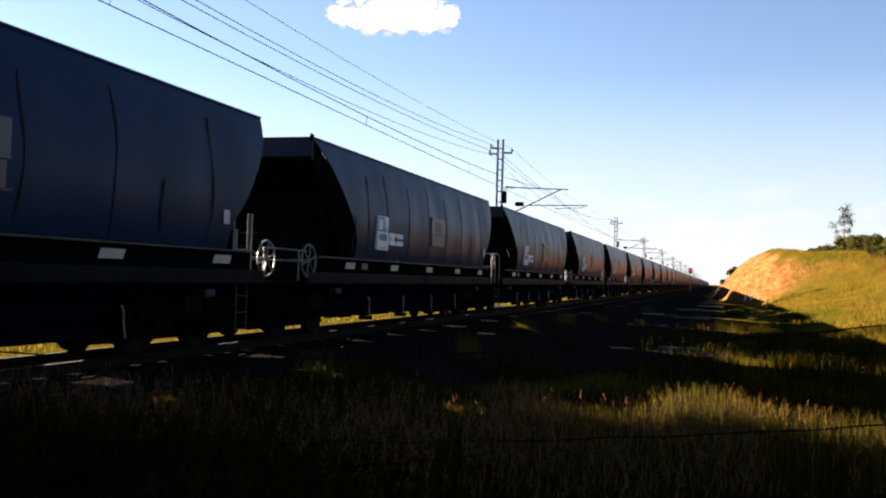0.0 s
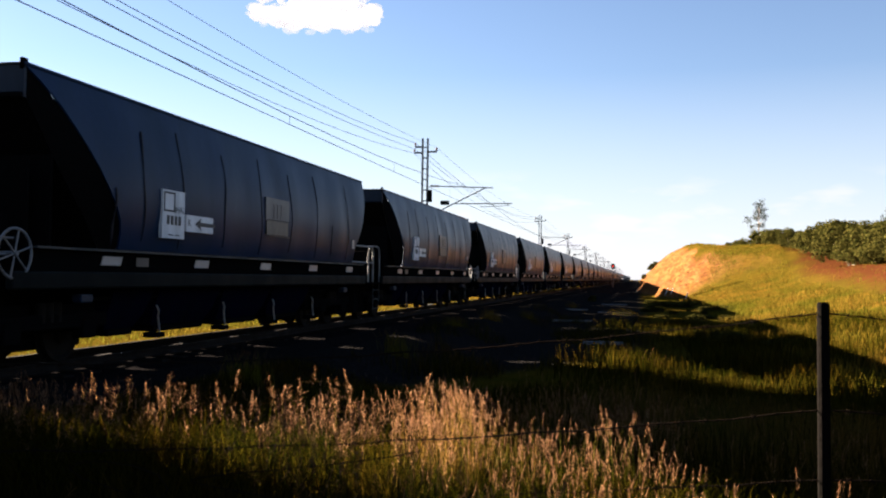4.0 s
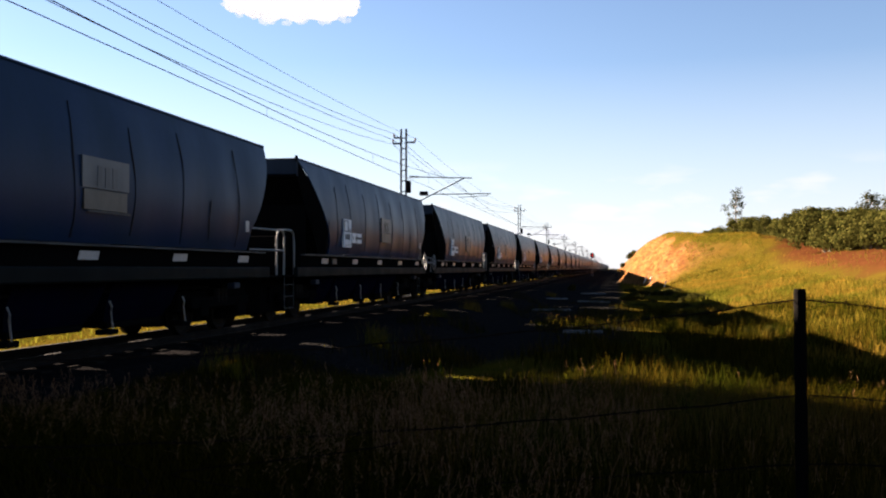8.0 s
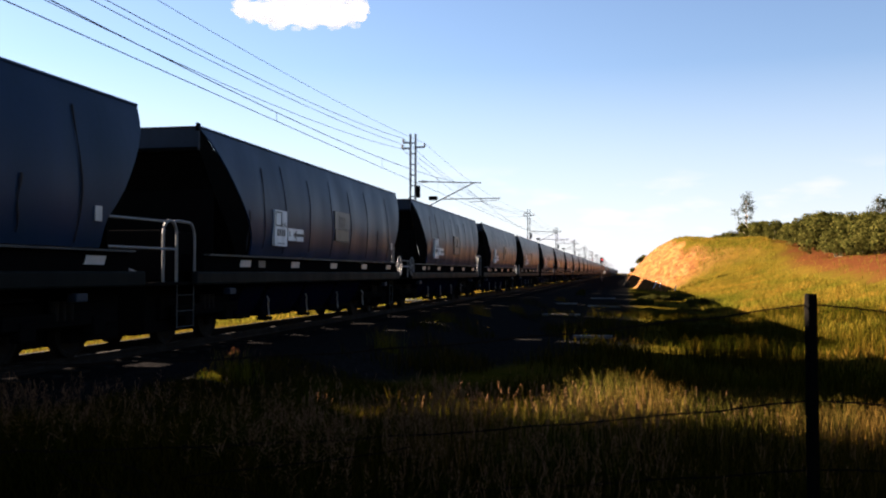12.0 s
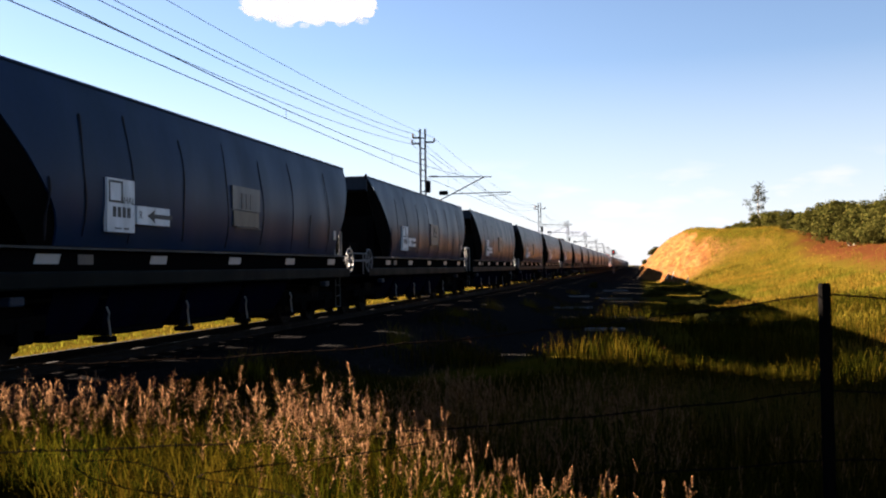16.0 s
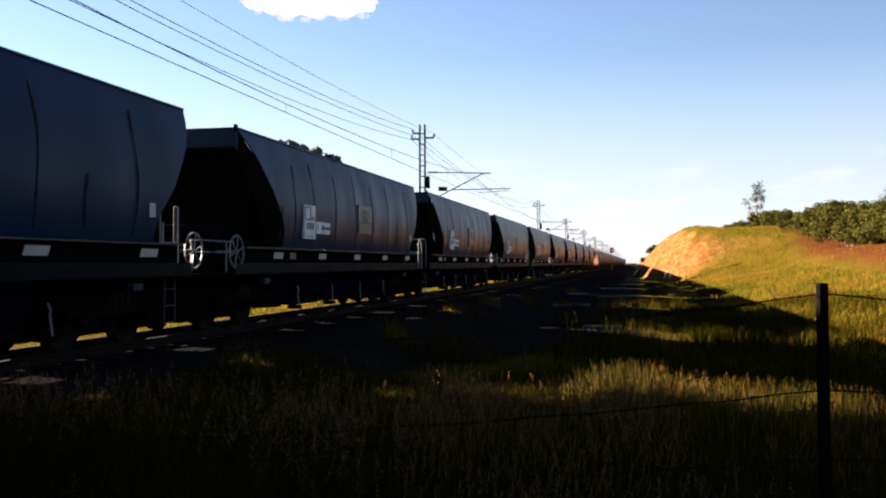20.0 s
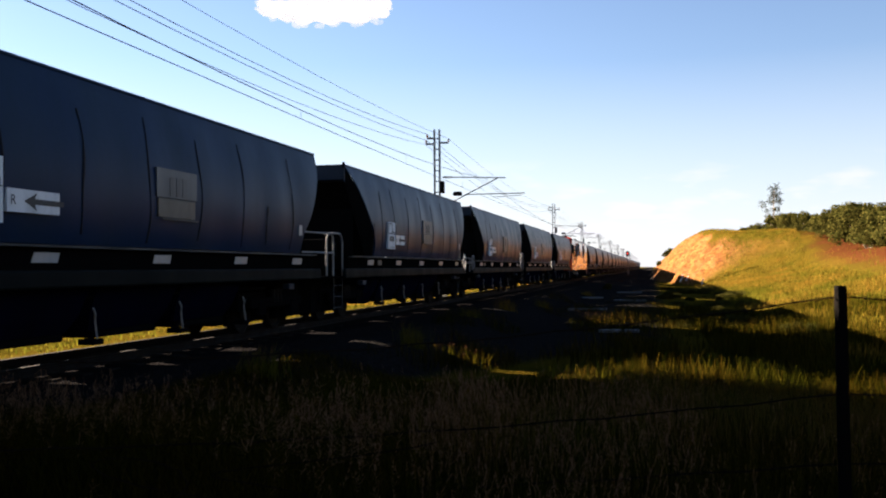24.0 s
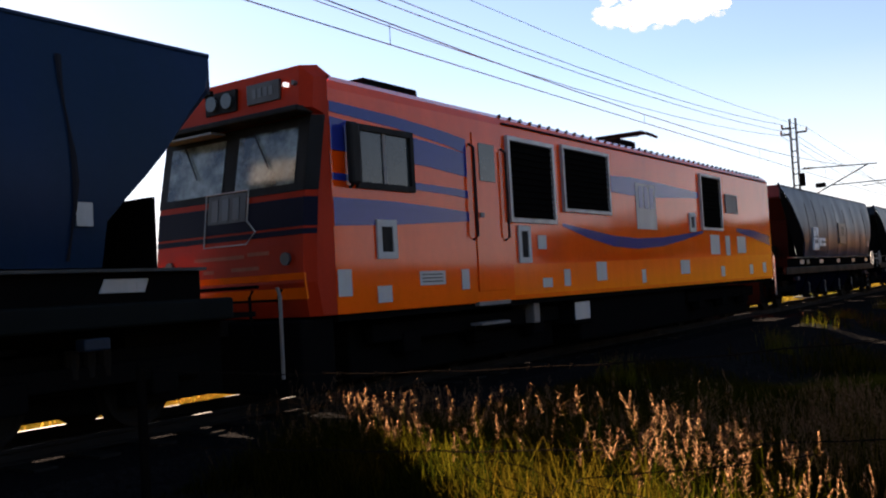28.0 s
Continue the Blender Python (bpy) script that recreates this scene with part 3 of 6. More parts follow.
def build_body(e, coal_lumps=False, bare=False):
    n = 52
    bm = bmesh.new()
    for s in (-1, 1):
        grid = []
        for z, w in SIDE:
            y0, y1 = -LONG + inset(z), TAIL - tuck(z, bare)
            row = []
            for k in range(n + 1):
                y = y0 + (y1 - y0) * k / n
                # the sheets between the welds are slightly drawn in, and unevenly dented
                dent = 0.008 * math.cos((y + LONG - 0.5) / 1.63 * math.tau) + 0.010 * noise.noise(Vector((y * 0.9, z * 1.3, 4.0)))
                row.append(bm.verts.new((s * (w + dent * min(1.0, (2.67 - z) * 3)), y, z)))
            grid.append(row)
        for a, b in zip(grid, grid[1:]):
            for k in range(n):
                bm.faces.new((a[k], a[k + 1], b[k + 1], b[k]))
    bmesh.ops.recalc_face_normals(bm, faces=bm.faces)
    for f in bm.faces:
        if (f.normal.x > 0) != (f.calc_center_median().x > 0):
            f.normal_flip()
    bmesh.ops.solidify(bm, geom=bm.faces, thickness=0.03)
    body = part("body", bm, M["wagon"], e, smooth=True)
    # end sheets, upright above and sloping below, with corner sheets to the sides
    zs = sorted({p[0] for p in SIDE} | {2.28, 1.9, 1.05, 0.95, 0.7}, reverse=True)
    for end in (0, 1):
        bm, cm = bmesh.new(), bmesh.new()
        rows, corner = [], []
        for z in zs:
            y = TAIL - slope(z) if end else -LONG + slope(z)
            ys = TAIL - tuck(z, bare) if end else -LONG + inset(z)
            rows.append([bm.verts.new((u * 1.36, y, z)) for u in (-1, -0.5, 0, 0.5, 1)])
            corner.append((cm.verts.new((1.365, y, z)), cm.verts.new((half(z) - 0.03, ys, z))))
        for a, b in zip(rows, rows[1:]):
            for k in range(4):
                bm.faces.new((a[k], a[k + 1], b[k + 1], b[k]))
        for a, b in zip(corner, corner[1:]):
            if (a[0].co - a[1].co).length > 1e-4:
                cm.faces.new((a[0], a[1], b[1], b[0]))
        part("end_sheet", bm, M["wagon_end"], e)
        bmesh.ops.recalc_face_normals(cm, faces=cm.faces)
        # leading corner has its shade painted black, trailing corner the side's paint
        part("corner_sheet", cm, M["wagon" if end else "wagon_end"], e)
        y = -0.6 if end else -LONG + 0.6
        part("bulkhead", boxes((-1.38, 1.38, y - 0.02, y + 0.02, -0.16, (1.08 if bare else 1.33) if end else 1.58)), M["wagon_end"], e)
    # rim and end top plates
    part("rim", boxes((1.345, 1.385, -LONG, TAIL, 2.655, 2.70), (-1.385, -1.345, -LONG, TAIL, 2.655, 2.70), bevel=0.012), M["wagon"], body)
    for y in (-LONG, TAIL - 0.06):
        part("end_beam", boxes((-1.37, 1.37, y, y + 0.06, 2.24, 2.66), bevel=0.01), M["fascia"], body)
        part("end_cap", boxes((-1.36, 1.36, y - 0.02, y + 0.08, 2.66, 2.69), bevel=0.008), M["ledge"], body)
        if y < -1:
            part("corner_lug", boxes((1.32, 1.37, y - 0.03, y + 0.09, 2.60, 2.75), bevel=0.015), M["wagon_end"], body)
            part("fascia_strip", boxes((0.35, 0.95, y - 0.012, y, 2.27, 2.295)), M["rail_grey"], body)
    for y in (-LONG - 0.05, TAIL):
        part("end_rib", boxes((-1.36, 1.36, y, y + 0.05, 2.24, 2.30)), M["wagon_end"], body)
    # upright weld seams pressed into the side
    for k, yy in enumerate((1.75, 2.55, 3.75, 5.35, 7.0, 8.6, 10.25, 11.3, 12.6)):
        top, low = (2.2, 0.5) if k % 2 else (2.35, 0.42)
        if k in (0, 7):
            top = 1.25
        bm = bmesh.new()
        for s in (1,):
            prev = None
            for i in range(9):
                z = top + (low - top) * i / 8
                w = s * (half(z) + 0.013)
                wd = 0.024 + 0.012 * math.sin(i * 1.3 + k)
                off = 0.03 * math.sin(i * 0.9 + k * 2)
                row = [bm.verts.new((w, -LONG + yy + off - wd, z)), bm.verts.new((w + s * 0.008, -LONG + yy + off, z)), bm.verts.new((w, -LONG + yy + off + wd, z))]
                if prev:
                    for j in (0, 1):
                        bm.faces.new((prev[j], prev[j + 1], row[j + 1], row[j]))
                prev = row
        part("seam", bm, M["seam"], body)
    # heaped coal below the rim
    v, q = [], []
    nx, ny = 9, 40
    r = random.Random(3)
    for j in range(ny + 1):
        for i in range(nx + 1):
            u, w = i / nx * 2 - 1, j / ny
            z = 2.30 + 0.26 * (1 - u * u) * (0.6 + 0.4 * math.sin(w * 19)) * min(1, 8 * w * (1 - w)) + r.uniform(-0.04, 0.04)
            v.append((u * 1.40, -LONG + 0.25 + w * (LONG - 0.5), z))
    for j in range(ny):
        for i in range(nx):
            b = j * (nx + 1) + i
            q.append([b, b + 1, b + nx + 2, b + nx + 1])
    coal = soup("coal_load", v, q, M["coal"])
    coal.parent = e
    coal["label"] = "heaped black coal below the rim"
    if coal_lumps:
        bm = bmesh.new()
        for k in range(46):
            y = -LONG + 2.6 + 5.2 * (k / 46) + r.uniform(-0.2, 0.2)
            c = (r.uniform(0.7, 1.3), y, 2.62 + r.uniform(0.0, 0.2) * math.sin(math.pi * (k + 1) / 47))
            bmesh.ops.create_icosphere(bm, subdivisions=1, radius=r.uniform(0.1, 0.24), matrix=Matrix.Translation(c))
        for vv in bm.verts:
            vv.co += Vector((r.uniform(-0.03, 0.03), r.uniform(-0.03, 0.03), r.uniform(-0.03, 0.03)))
        part("coal_lumps", bm, M["coal"], e, "lumps of coal heaped above the rim")


def build_bogie(e, y):
    bg = part("bogie", boxes((-1.05, -0.93, y - 1.35, y + 1.35, -0.80, -0.58), (0.93, 1.05, y - 1.35, y + 1.35, -0.80, -0.58),
                             (-1.0, 1.0, y - 0.2, y + 0.2, -0.78, -0.42), bevel=0.03), M["under"], e)
    for dy in (-0.85, 0.85):
        bm = bmesh.new()
        for s in (-1, 1):
            lathe(bm, [(s * 0.46, 0.45), (s * 0.49, 0.45), (s * 0.50, 0.425), (s * 0.60, 0.42), (s * 0.605, 0.37), (s * 0.575, 0.34), (s * 0.575, 0.16), (s * 0.63, 0.14), (s * 0.64, 0.09)], 28, "x", (0, y + dy, RAIL + 0.42))
        rod(bm, [(-0.62, y + dy, RAIL + 0.42), (0.62, y + dy, RAIL + 0.42)], 0.08, 10)
        part("wheelset", bm, M["wheel"], bg)
        part("axle_box", boxes((0.89, 1.09, y + dy - 0.17, y + dy + 0.17, -0.96, -0.66), bevel=0.03), M["under"], bg)
    part("brake_gear", boxes((-0.84, 0.84, y - 1.5, y + 1.5, -0.86, -0.45), bevel=0.03), M["under"], bg)
    bm = bmesh.new()
    for s in (-1, 1):
        for d in (-0.18, 0.0, 0.18):
            lathe(bm, [(-0.70, 0.07), (-0.42, 0.07)], 10, "z", (s * 0.99, y + d, 0))
    part("spring_set", bm, M["wheel"], bg)["kind"] = "stuff"


def arrow_shape():
    bm = bmesh.new()
    pts = [(0.10, 0.0), (0.34, 0.11), (0.30, 0.035), (0.86, 0.035), (0.86, -0.035), (0.30, -0.035), (0.34, -0.11)]
    bm.faces.new([bm.verts.new((0, y, z)) for y, z in pts])
    return bm


def letter(text, size, material, parent, m):
    """Lettering that stands in the y-z plane and is read from +x."""
    cu = bpy.data.curves.new("lettering", "FONT")
    cu.body, cu.size, cu.align_x, cu.align_y, cu.extrude = text, size, "CENTER", "CENTER", 0.001
    ob = new("lettering", cu)
    dg = bpy.context.evaluated_depsgraph_get()
    me = bpy.data.meshes.new_from_object(ob.evaluated_get(dg))
    bpy.data.objects.remove(ob)
    o = new("lettering", me)
    me.materials.clear()
    me.materials.append(material)
    o.parent = parent
    o.matrix_basis = m @ pose(0, 0, 0, 90, 0, 90)
    return o


def build_wagon(front, lumps=False, bare=False):
    """front: which fittings stand at the leading end, 'wheel' or 'rail'; the other kind is at the trailing end."""
    e = new("coal_wagon")
    build_body(e, lumps, bare)
    f0, f1 = -LONG - 0.85, 0.85
    # sill: dark web, lower flange, pale edge painted for reflected sky
    part("sill", boxes((-1.44, 1.44, f0 + 0.95, f1 - 0.95, 0.02, 0.34)), M["wagon_end"], e)
    part("ledge", boxes((1.44, 1.56, f0 + 0.95, f1 - 0.95, 0.315, 0.345), (-1.56, -1.44, f0 + 0.95, f1 - 0.95, 0.315, 0.345)), M["ledge"], e, "ledge under the body, painted grey for reflected sky")
    part("side_beam", boxes((1.40, 1.51, f0 + 0.55, f1 - 0.55, -0.22, 0.02), (-1.51, -1.40, f0 + 0.55, f1 - 0.55, -0.22, 0.02), bevel=0.03), M["beam"], e)
    part("centre_beam", boxes((-0.25, 0.25, f0, f1, -0.48, -0.05)), M["under"], e)
    for y in (f0, f1 - 1.5):
        part("platform", boxes((-1.25, 1.25, y, y + 1.5, -0.22, -0.16), (-0.55, 0.75, y + 0.1, y + 1.4, -1.08, -0.22)), M["under"], e)
    for y, s in ((f0, -1), (f1, 1)):
        bm = boxes((-0.09, 0.09, y - 0.35, y + 0.35, -0.46, -0.28), bevel=0.02)
        box(bm, -0.14, 0.14, y + s * 0.25 - 0.1, y + s * 0.25 + 0.1, -0.52, -0.22, 0.03)
        part("coupler", bm, M["wheel"], e)
    # slanted reflectors along the sill
    for y in (1.95, 4.78, 7.62, 10.45, 13.22):
        bm = boxes((1.442, 1.454, -LONG + y - 0.255, -LONG + y + 0.255, 0.115, 0.25), bevel=0.004)
        for v in bm.verts:
            v.co.y += (v.co.z - 0.18) * 0.42
        part("reflector", bm, M["reflector"], e)
    part("dull_plate", boxes((1.442, 1.450, -LONG + 2.62, -LONG + 2.98, 0.11, 0.25)), M["panel_dull"], e)
    # number board, arrow board and faded panel on the side
    w = half(1.25) + 0.030
    yb = -LONG + 3.04
    num = part("number_board", boxes((w - 0.06, w, yb, yb + 0.72, 0.58, 1.36)), M["white"], e, "white board with a black box and lettering bars")
    for y0, y1, z0, z1 in ((yb + 0.04, yb + 0.40, 1.01, 1.33), ):
        part("box_outline", boxes((w, w + 0.004, y0, y1, z1 - 0.03, z1), (w, w + 0.004, y0, y1, z0, z0 + 0.03), (w, w + 0.004, y0, y0 + 0.035, z0, z1), (w, w + 0.004, y1 - 0.035, y1, z0, z1)), M["black"], num)
    bm = bmesh.new()
    for k in range(4):
        box(bm, w, w + 0.004, yb + 0.14 + k * 0.125, yb + 0.225 + k * 0.125, 0.80, 0.95)
    box(bm, w, w + 0.004, yb + 0.20, yb + 0.36, 0.625, 0.645)
    box(bm, w, w + 0.004, yb + 0.42, yb + 0.56, 0.625, 0.645)
    part("number_marking", bm, M["black"], num)["kind"] = "stuff"
    letter("BHAL", 0.155, M["black"], num, pose(w + 0.003, yb + 0.53, 1.05))
    arr = part("arrow_board", boxes((w - 0.06, w, yb + 0.79, yb + 1.76, 0.72, 1.0)), M["white"], e, "white board with a letter and a black arrow")
    a = part("arrow", arrow_shape(), M["black"], arr)
    a.matrix_basis = pose(w + 0.003, yb + 1.0 - 0.12 + 0.1, 0.86)
    letter("R", 0.17, M["black"], arr, pose(w + 0.003, yb + 0.89, 0.86))
    pan = part("faded_panel", boxes((w - 0.05, w - 0.002, -7.1, -5.85, 1.15, 1.60)), M["panel_pale"], e, "faded pale panel with a worn emblem")
    bm = bmesh.new()
    for k in range(3):
        box(bm, w - 0.002, w + 0.003, -6.72 + k * 0.2, -6.59 + k * 0.2, 1.18, 1.48)
    part("emblem_mark", bm, M["panel_dull"], pan)["kind"] = "stuff"
    part("emblem_strip", boxes((w - 0.05, w - 0.004, -7.05, -5.9, 0.84, 1.13)), M["panel_tan"], pan)
    part("caption_bar", boxes((w - 0.008, w + 0.001, -6.95, -5.8, 0.80, 0.83)), M["black"], pan)
    ps = -1.62 if bare else -1.28
    part("small_plate", boxes((half(0.85) - 0.004, half(0.85) + 0.014, ps, ps + 0.17, 0.74, 0.96)), M["reflector"], e)
    # discharge hoppers between the bogies, with upright levers
    for k, (y, d0) in enumerate(((3.05, 0.62), (4.97, 1.16), (7.41, 1.16), (9.85, 1.16))):
        y -= LONG
        bm = bmesh.new()
        rows = []
        for z, w0, d in ((-0.1, 1.25, d0), (-0.66, 1.02, d0 - 0.08), (-0.88, 0.90, d0 - 0.22)):
            rows.append([bm.verts.new((sx * w0, y + sy * d, z)) for sx, sy in ((-1, -1), (1, -1), (1, 1), (-1, 1))])
        for p, q in zip(rows, rows[1:]):
            for i in range(4):
                bm.faces.new((p[i], p[(i + 1) % 4], q[(i + 1) % 4], q[i]))
        bm.faces.new(rows[-1][::-1])
        bmesh.ops.recalc_face_normals(bm, faces=bm.faces)
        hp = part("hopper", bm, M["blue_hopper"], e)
        part("hopper_door", boxes((-0.8, 0.94, y - d0 + 0.28, y + d0 - 0.28, -0.99, -0.885), bevel=0.03), M["under"], hp)
        ly = y + d0 + 0.07
        part("lever", rods([(1.20, ly - 0.05, -0.52), (1.24, ly - 0.04, -0.62), (1.20, ly, -0.70), (1.23, ly + 0.02, -1.0)], r=0.015, seg=6), M["rail_grey"], e)
        part("lever_foot", boxes((0.98, 1.25, ly - 0.1, ly + 0.16, -1.06, -0.97), bevel=0.02), M["under"], e)
    # plain boxes added to fill the end platforms and block the low sun
    for y0, y1 in ((-LONG - 0.40, -LONG + 0.56),) if bare else ((-0.90, -0.12), (-LONG - 0.40, -LONG + 0.56)):
        part("brake_cabinet", boxes((-1.22, 0.98, y0, y1, -0.16, 0.77), bevel=0.04), M["under"], e)
    part("air_pipe", rods([(1.1, f0 + 2.8, -0.38), (1.1, f1 - 2.8, -0.38)], r=0.03, seg=6), M["under"], e)
    for y in (f0 + 2.0, f1 - 2.0):
        build_bogie(e, y)
        part("brake_rigging", boxes((-0.42, 0.42, y - 1.62, y + 1.62, -1.14, -0.6), bevel=0.05), M["under"], e)
    for s, y in ((1, 0.0), (-1, -LONG)):
        kind = front if s < 0 else ("rail" if front == "wheel" else "wheel")
        if kind == "wheel":
            c = (1.46 if s > 0 else 1.49, y + (0.44 if s > 0 else -0.24), 0.235)
            bm = bmesh.new()
            ring = [(c[0], c[1] + 0.315 * math.cos(a * math.tau / 20), c[2] + 0.315 * math.sin(a * math.tau / 20)) for a in range(21)]
            rod(bm, ring, 0.019, 6)
            bmesh.ops.recalc_face_normals(bm, faces=bm.faces)
            wh = part("brake_wheel", bm, M["rail_grey"], e, "pale grey spoked brake hand wheel")
            for a in range(6):
                t = a * math.tau / 6 + 0.3
                part("spoke", rods([c, (c[0], c[1] + 0.315 * math.cos(t), c[2] + 0.315 * math.sin(t))], r=0.013, seg=5), M["rail_grey"], wh)
            part("spindle", rods([(0.3, c[1], c[2]), (c[0] + 0.04, c[1], c[2])], r=0.03), M["rail_grey"], wh)
            # black plate added to keep the gap behind the wheel dark
            part("brake_panel", boxes((-1.3, 1.25, y - s * 0.3 - 0.015, y - s * 0.3 + 0.015, -0.16, 1.5)), M["wagon_end"], e)
            part("brake_stand", boxes((0.95, 1.07, c[1] - 0.1, c[1] + 0.1, -0.2, 0.45), bevel=0.02), M["under"], e)
            if s > 0:
                part("step_plate", boxes((0.9, 1.36, 0.6, 1.75, -0.22, -0.165)), M["under"], e)
                part("grab_post", boxes((1.28, 1.36, 0.04, 0.10, -0.16, 0.99), bevel=0.012), M["rail_grey"], e)
                part("guard_post", boxes((1.30, 1.36, -0.56, -0.50, 0.12, 0.96), (1.30, 1.34, -0.42, -0.37, 0.12, 0.70), bevel=0.01), M["rail_grey"], e)
                part("guard_bar", rods([(1.33, -0.56, 0.36), (1.33, 0.05, 0.36)], [(1.33, -0.56, 0.18), (1.33, 0.05, 0.18)], r=0.014, seg=6), M["rail_grey"], e)
                lad = part("ladder", rods([(1.3, -0.28, -0.24), (1.3, -0.28, -1.0)], r=0.010, seg=6), M["ledge"], e)
                part("stile", rods([(1.3, 0.07, -0.16), (1.3, 0.07, -1.0)], r=0.010, seg=6), M["ledge"], lad)
                for k in range(3):
                    part("rung", rods([(1.3, -0.28, -0.42 - 0.28 * k), (1.3, 0.07, -0.42 - 0.28 * k)], r=0.008, seg=6), M["ledge"], lad)
            part("grab_rail", rods([(1.38, c[1] + 0.1, 0.43), (1.38, c[1] + s * 0.95, 0.43)], [(1.38, c[1] + 0.1, 0.22), (1.38, c[1] + s * 0.95, 0.22)], [(1.40, c[1] - 0.26 if s < 0 else c[1] + 0.02, 0.44), (1.40, c[1] - 0.26 if s < 0 else c[1] + 0.02, -0.15)], r=0.016, seg=6), M["rail_grey"], e)
        elif s > 0 and bare:
            part("end_post", rods([(1.3, 1.2, -0.98), (1.3, 1.2, 0.0), (1.3, 1.16, 0.1)], r=0.022), M["rail_grey"], e)
            part("end_rail", rods([(-1.2, 0.95, 0.12), (1.2, 0.95, 0.12)], r=0.02), M["under"], e)
        elif s > 0:
            # handrail round the end platform
            z0, z1 = -0.16, 0.84
            def arch(y0, y1, zt):
                r = min(0.26, (y1 - y0) / 2)
                bend = [math.pi * k / 10 for k in range(11)]
                return [(1.3, y0, z0)] + [(1.3, y0 + r - r * math.cos(t) if t < 1.6 else y1 - r - r * math.cos(t), zt - r + r * math.sin(t)) for t in bend] + [(1.3, y1, z0)]
            part("handrail", rods([(1.3, -0.45, 0.86), (1.3, 1.40, 0.88)], [(1.3, -0.50, 0.40), (1.3, 1.69, 0.41)], r=0.022), M["rail_grey"], e, "pale grey tubular handrail")
            part("hoop", rods(arch(1.22, 1.69, 0.90), r=0.026), M["rail_grey"], e)
            part("hoop", rods(arch(1.45, 2.36, 0.91)[4:], r=0.026), M["rail_grey"], e)
            lad = part("ladder", rods([(1.3, 1.72, z0), (1.3, 1.72, -0.98)], r=0.010, seg=6), M["ledge"], e)
            part("stile", rods([(1.3, 2.34, z0), (1.3, 2.34, -0.98)], r=0.010, seg=6), M["ledge"], lad)
            for k in range(3):
                part("rung", rods([(1.3, 1.72, -0.4 - 0.28 * k), (1.3, 2.34, -0.4 - 0.28 * k)], r=0.008, seg=6), M["ledge"], lad)
            part("step_plate", boxes((1.0, 1.36, 0.6, 2.42, -0.22, -0.165)), M["under"], e)
            part("hose", rods([(1.0, 0.1, 0.05), (1.05, 0.55, 0.05), (1.1, 0.72, 0.0), (1.1, 0.74, -0.2)], r=0.025, seg=6), M["rail_grey"], e)
        part("lamp_bracket", boxes((1.30, 1.46, y - s * 1.35 - 0.14, y - s * 1.35 + 0.14, -0.42, -0.30), bevel=0.02), M["fascia"], e)
        part("end_plate", boxes((0.75, 0.98, y - s * (slope(1.1) - 0.02) + (0.0 if s > 0 else -0.02), y - s * (slope(1.1) - 0.02) + (0.02 if s > 0 else 0.0), 1.0, 1.28)), M["panel_pale"], e)
    return tagged(e, "dark grey bottom-discharge coal hopper wagon, dusty and loaded", "wagon", "coal wagons of the train")

# ---- electric locomotive in mid-train: own space has the near face at y = 0, the track centre at x = 0 ----
LOCO = 20.1


def band(rows, x=1.487, t=0.004):
    """A painted stripe on the side: rows of (y, low, high)."""
    bm = bmesh.new()
    top = [bm.verts.new((x, y, b)) for y, a, b in rows]
    low = [bm.verts.new((x, y, a)) for y, a, b in rows]
    for k in range(len(rows) - 1):
        bm.faces.new((low[k], low[k + 1], top[k + 1], top[k]))
    bmesh.ops.recalc_face_normals(bm, faces=bm.faces)
    for f in bm.faces:
        if f.normal.x < 0:
            f.normal_flip()
    return bm


def framed(e, name, y0, y1, z0, z1, fill, frame_mat, slats=0, depth=0.05, fw=0.07, label=""):
    """A framed panel on the near side of the body."""
    x = 1.485
    fr = part(name, boxes((x, x + depth, y0, y1, z1 - fw, z1), (x, x + depth, y0, y1, z0, z0 + fw),
                          (x, x + depth, y0, y0 + fw, z0 + fw, z1 - fw), (x, x + depth, y1 - fw, y1, z0 + fw, z1 - fw)), frame_mat, e, label)
    part("infill", boxes((x, x + 0.012, y0 + fw, y1 - fw, z0 + fw, z1 - fw)), fill, fr)
    for k in range(slats):
        z = z0 + fw + (k + 0.5) * (z1 - z0 - 2 * fw) / slats
        bm = boxes((x + 0.012, x + 0.04, y0 + fw, y1 - fw, z - 0.012, z + 0.012))
        part("slat", bm, M["louvre"], fr)
    return fr


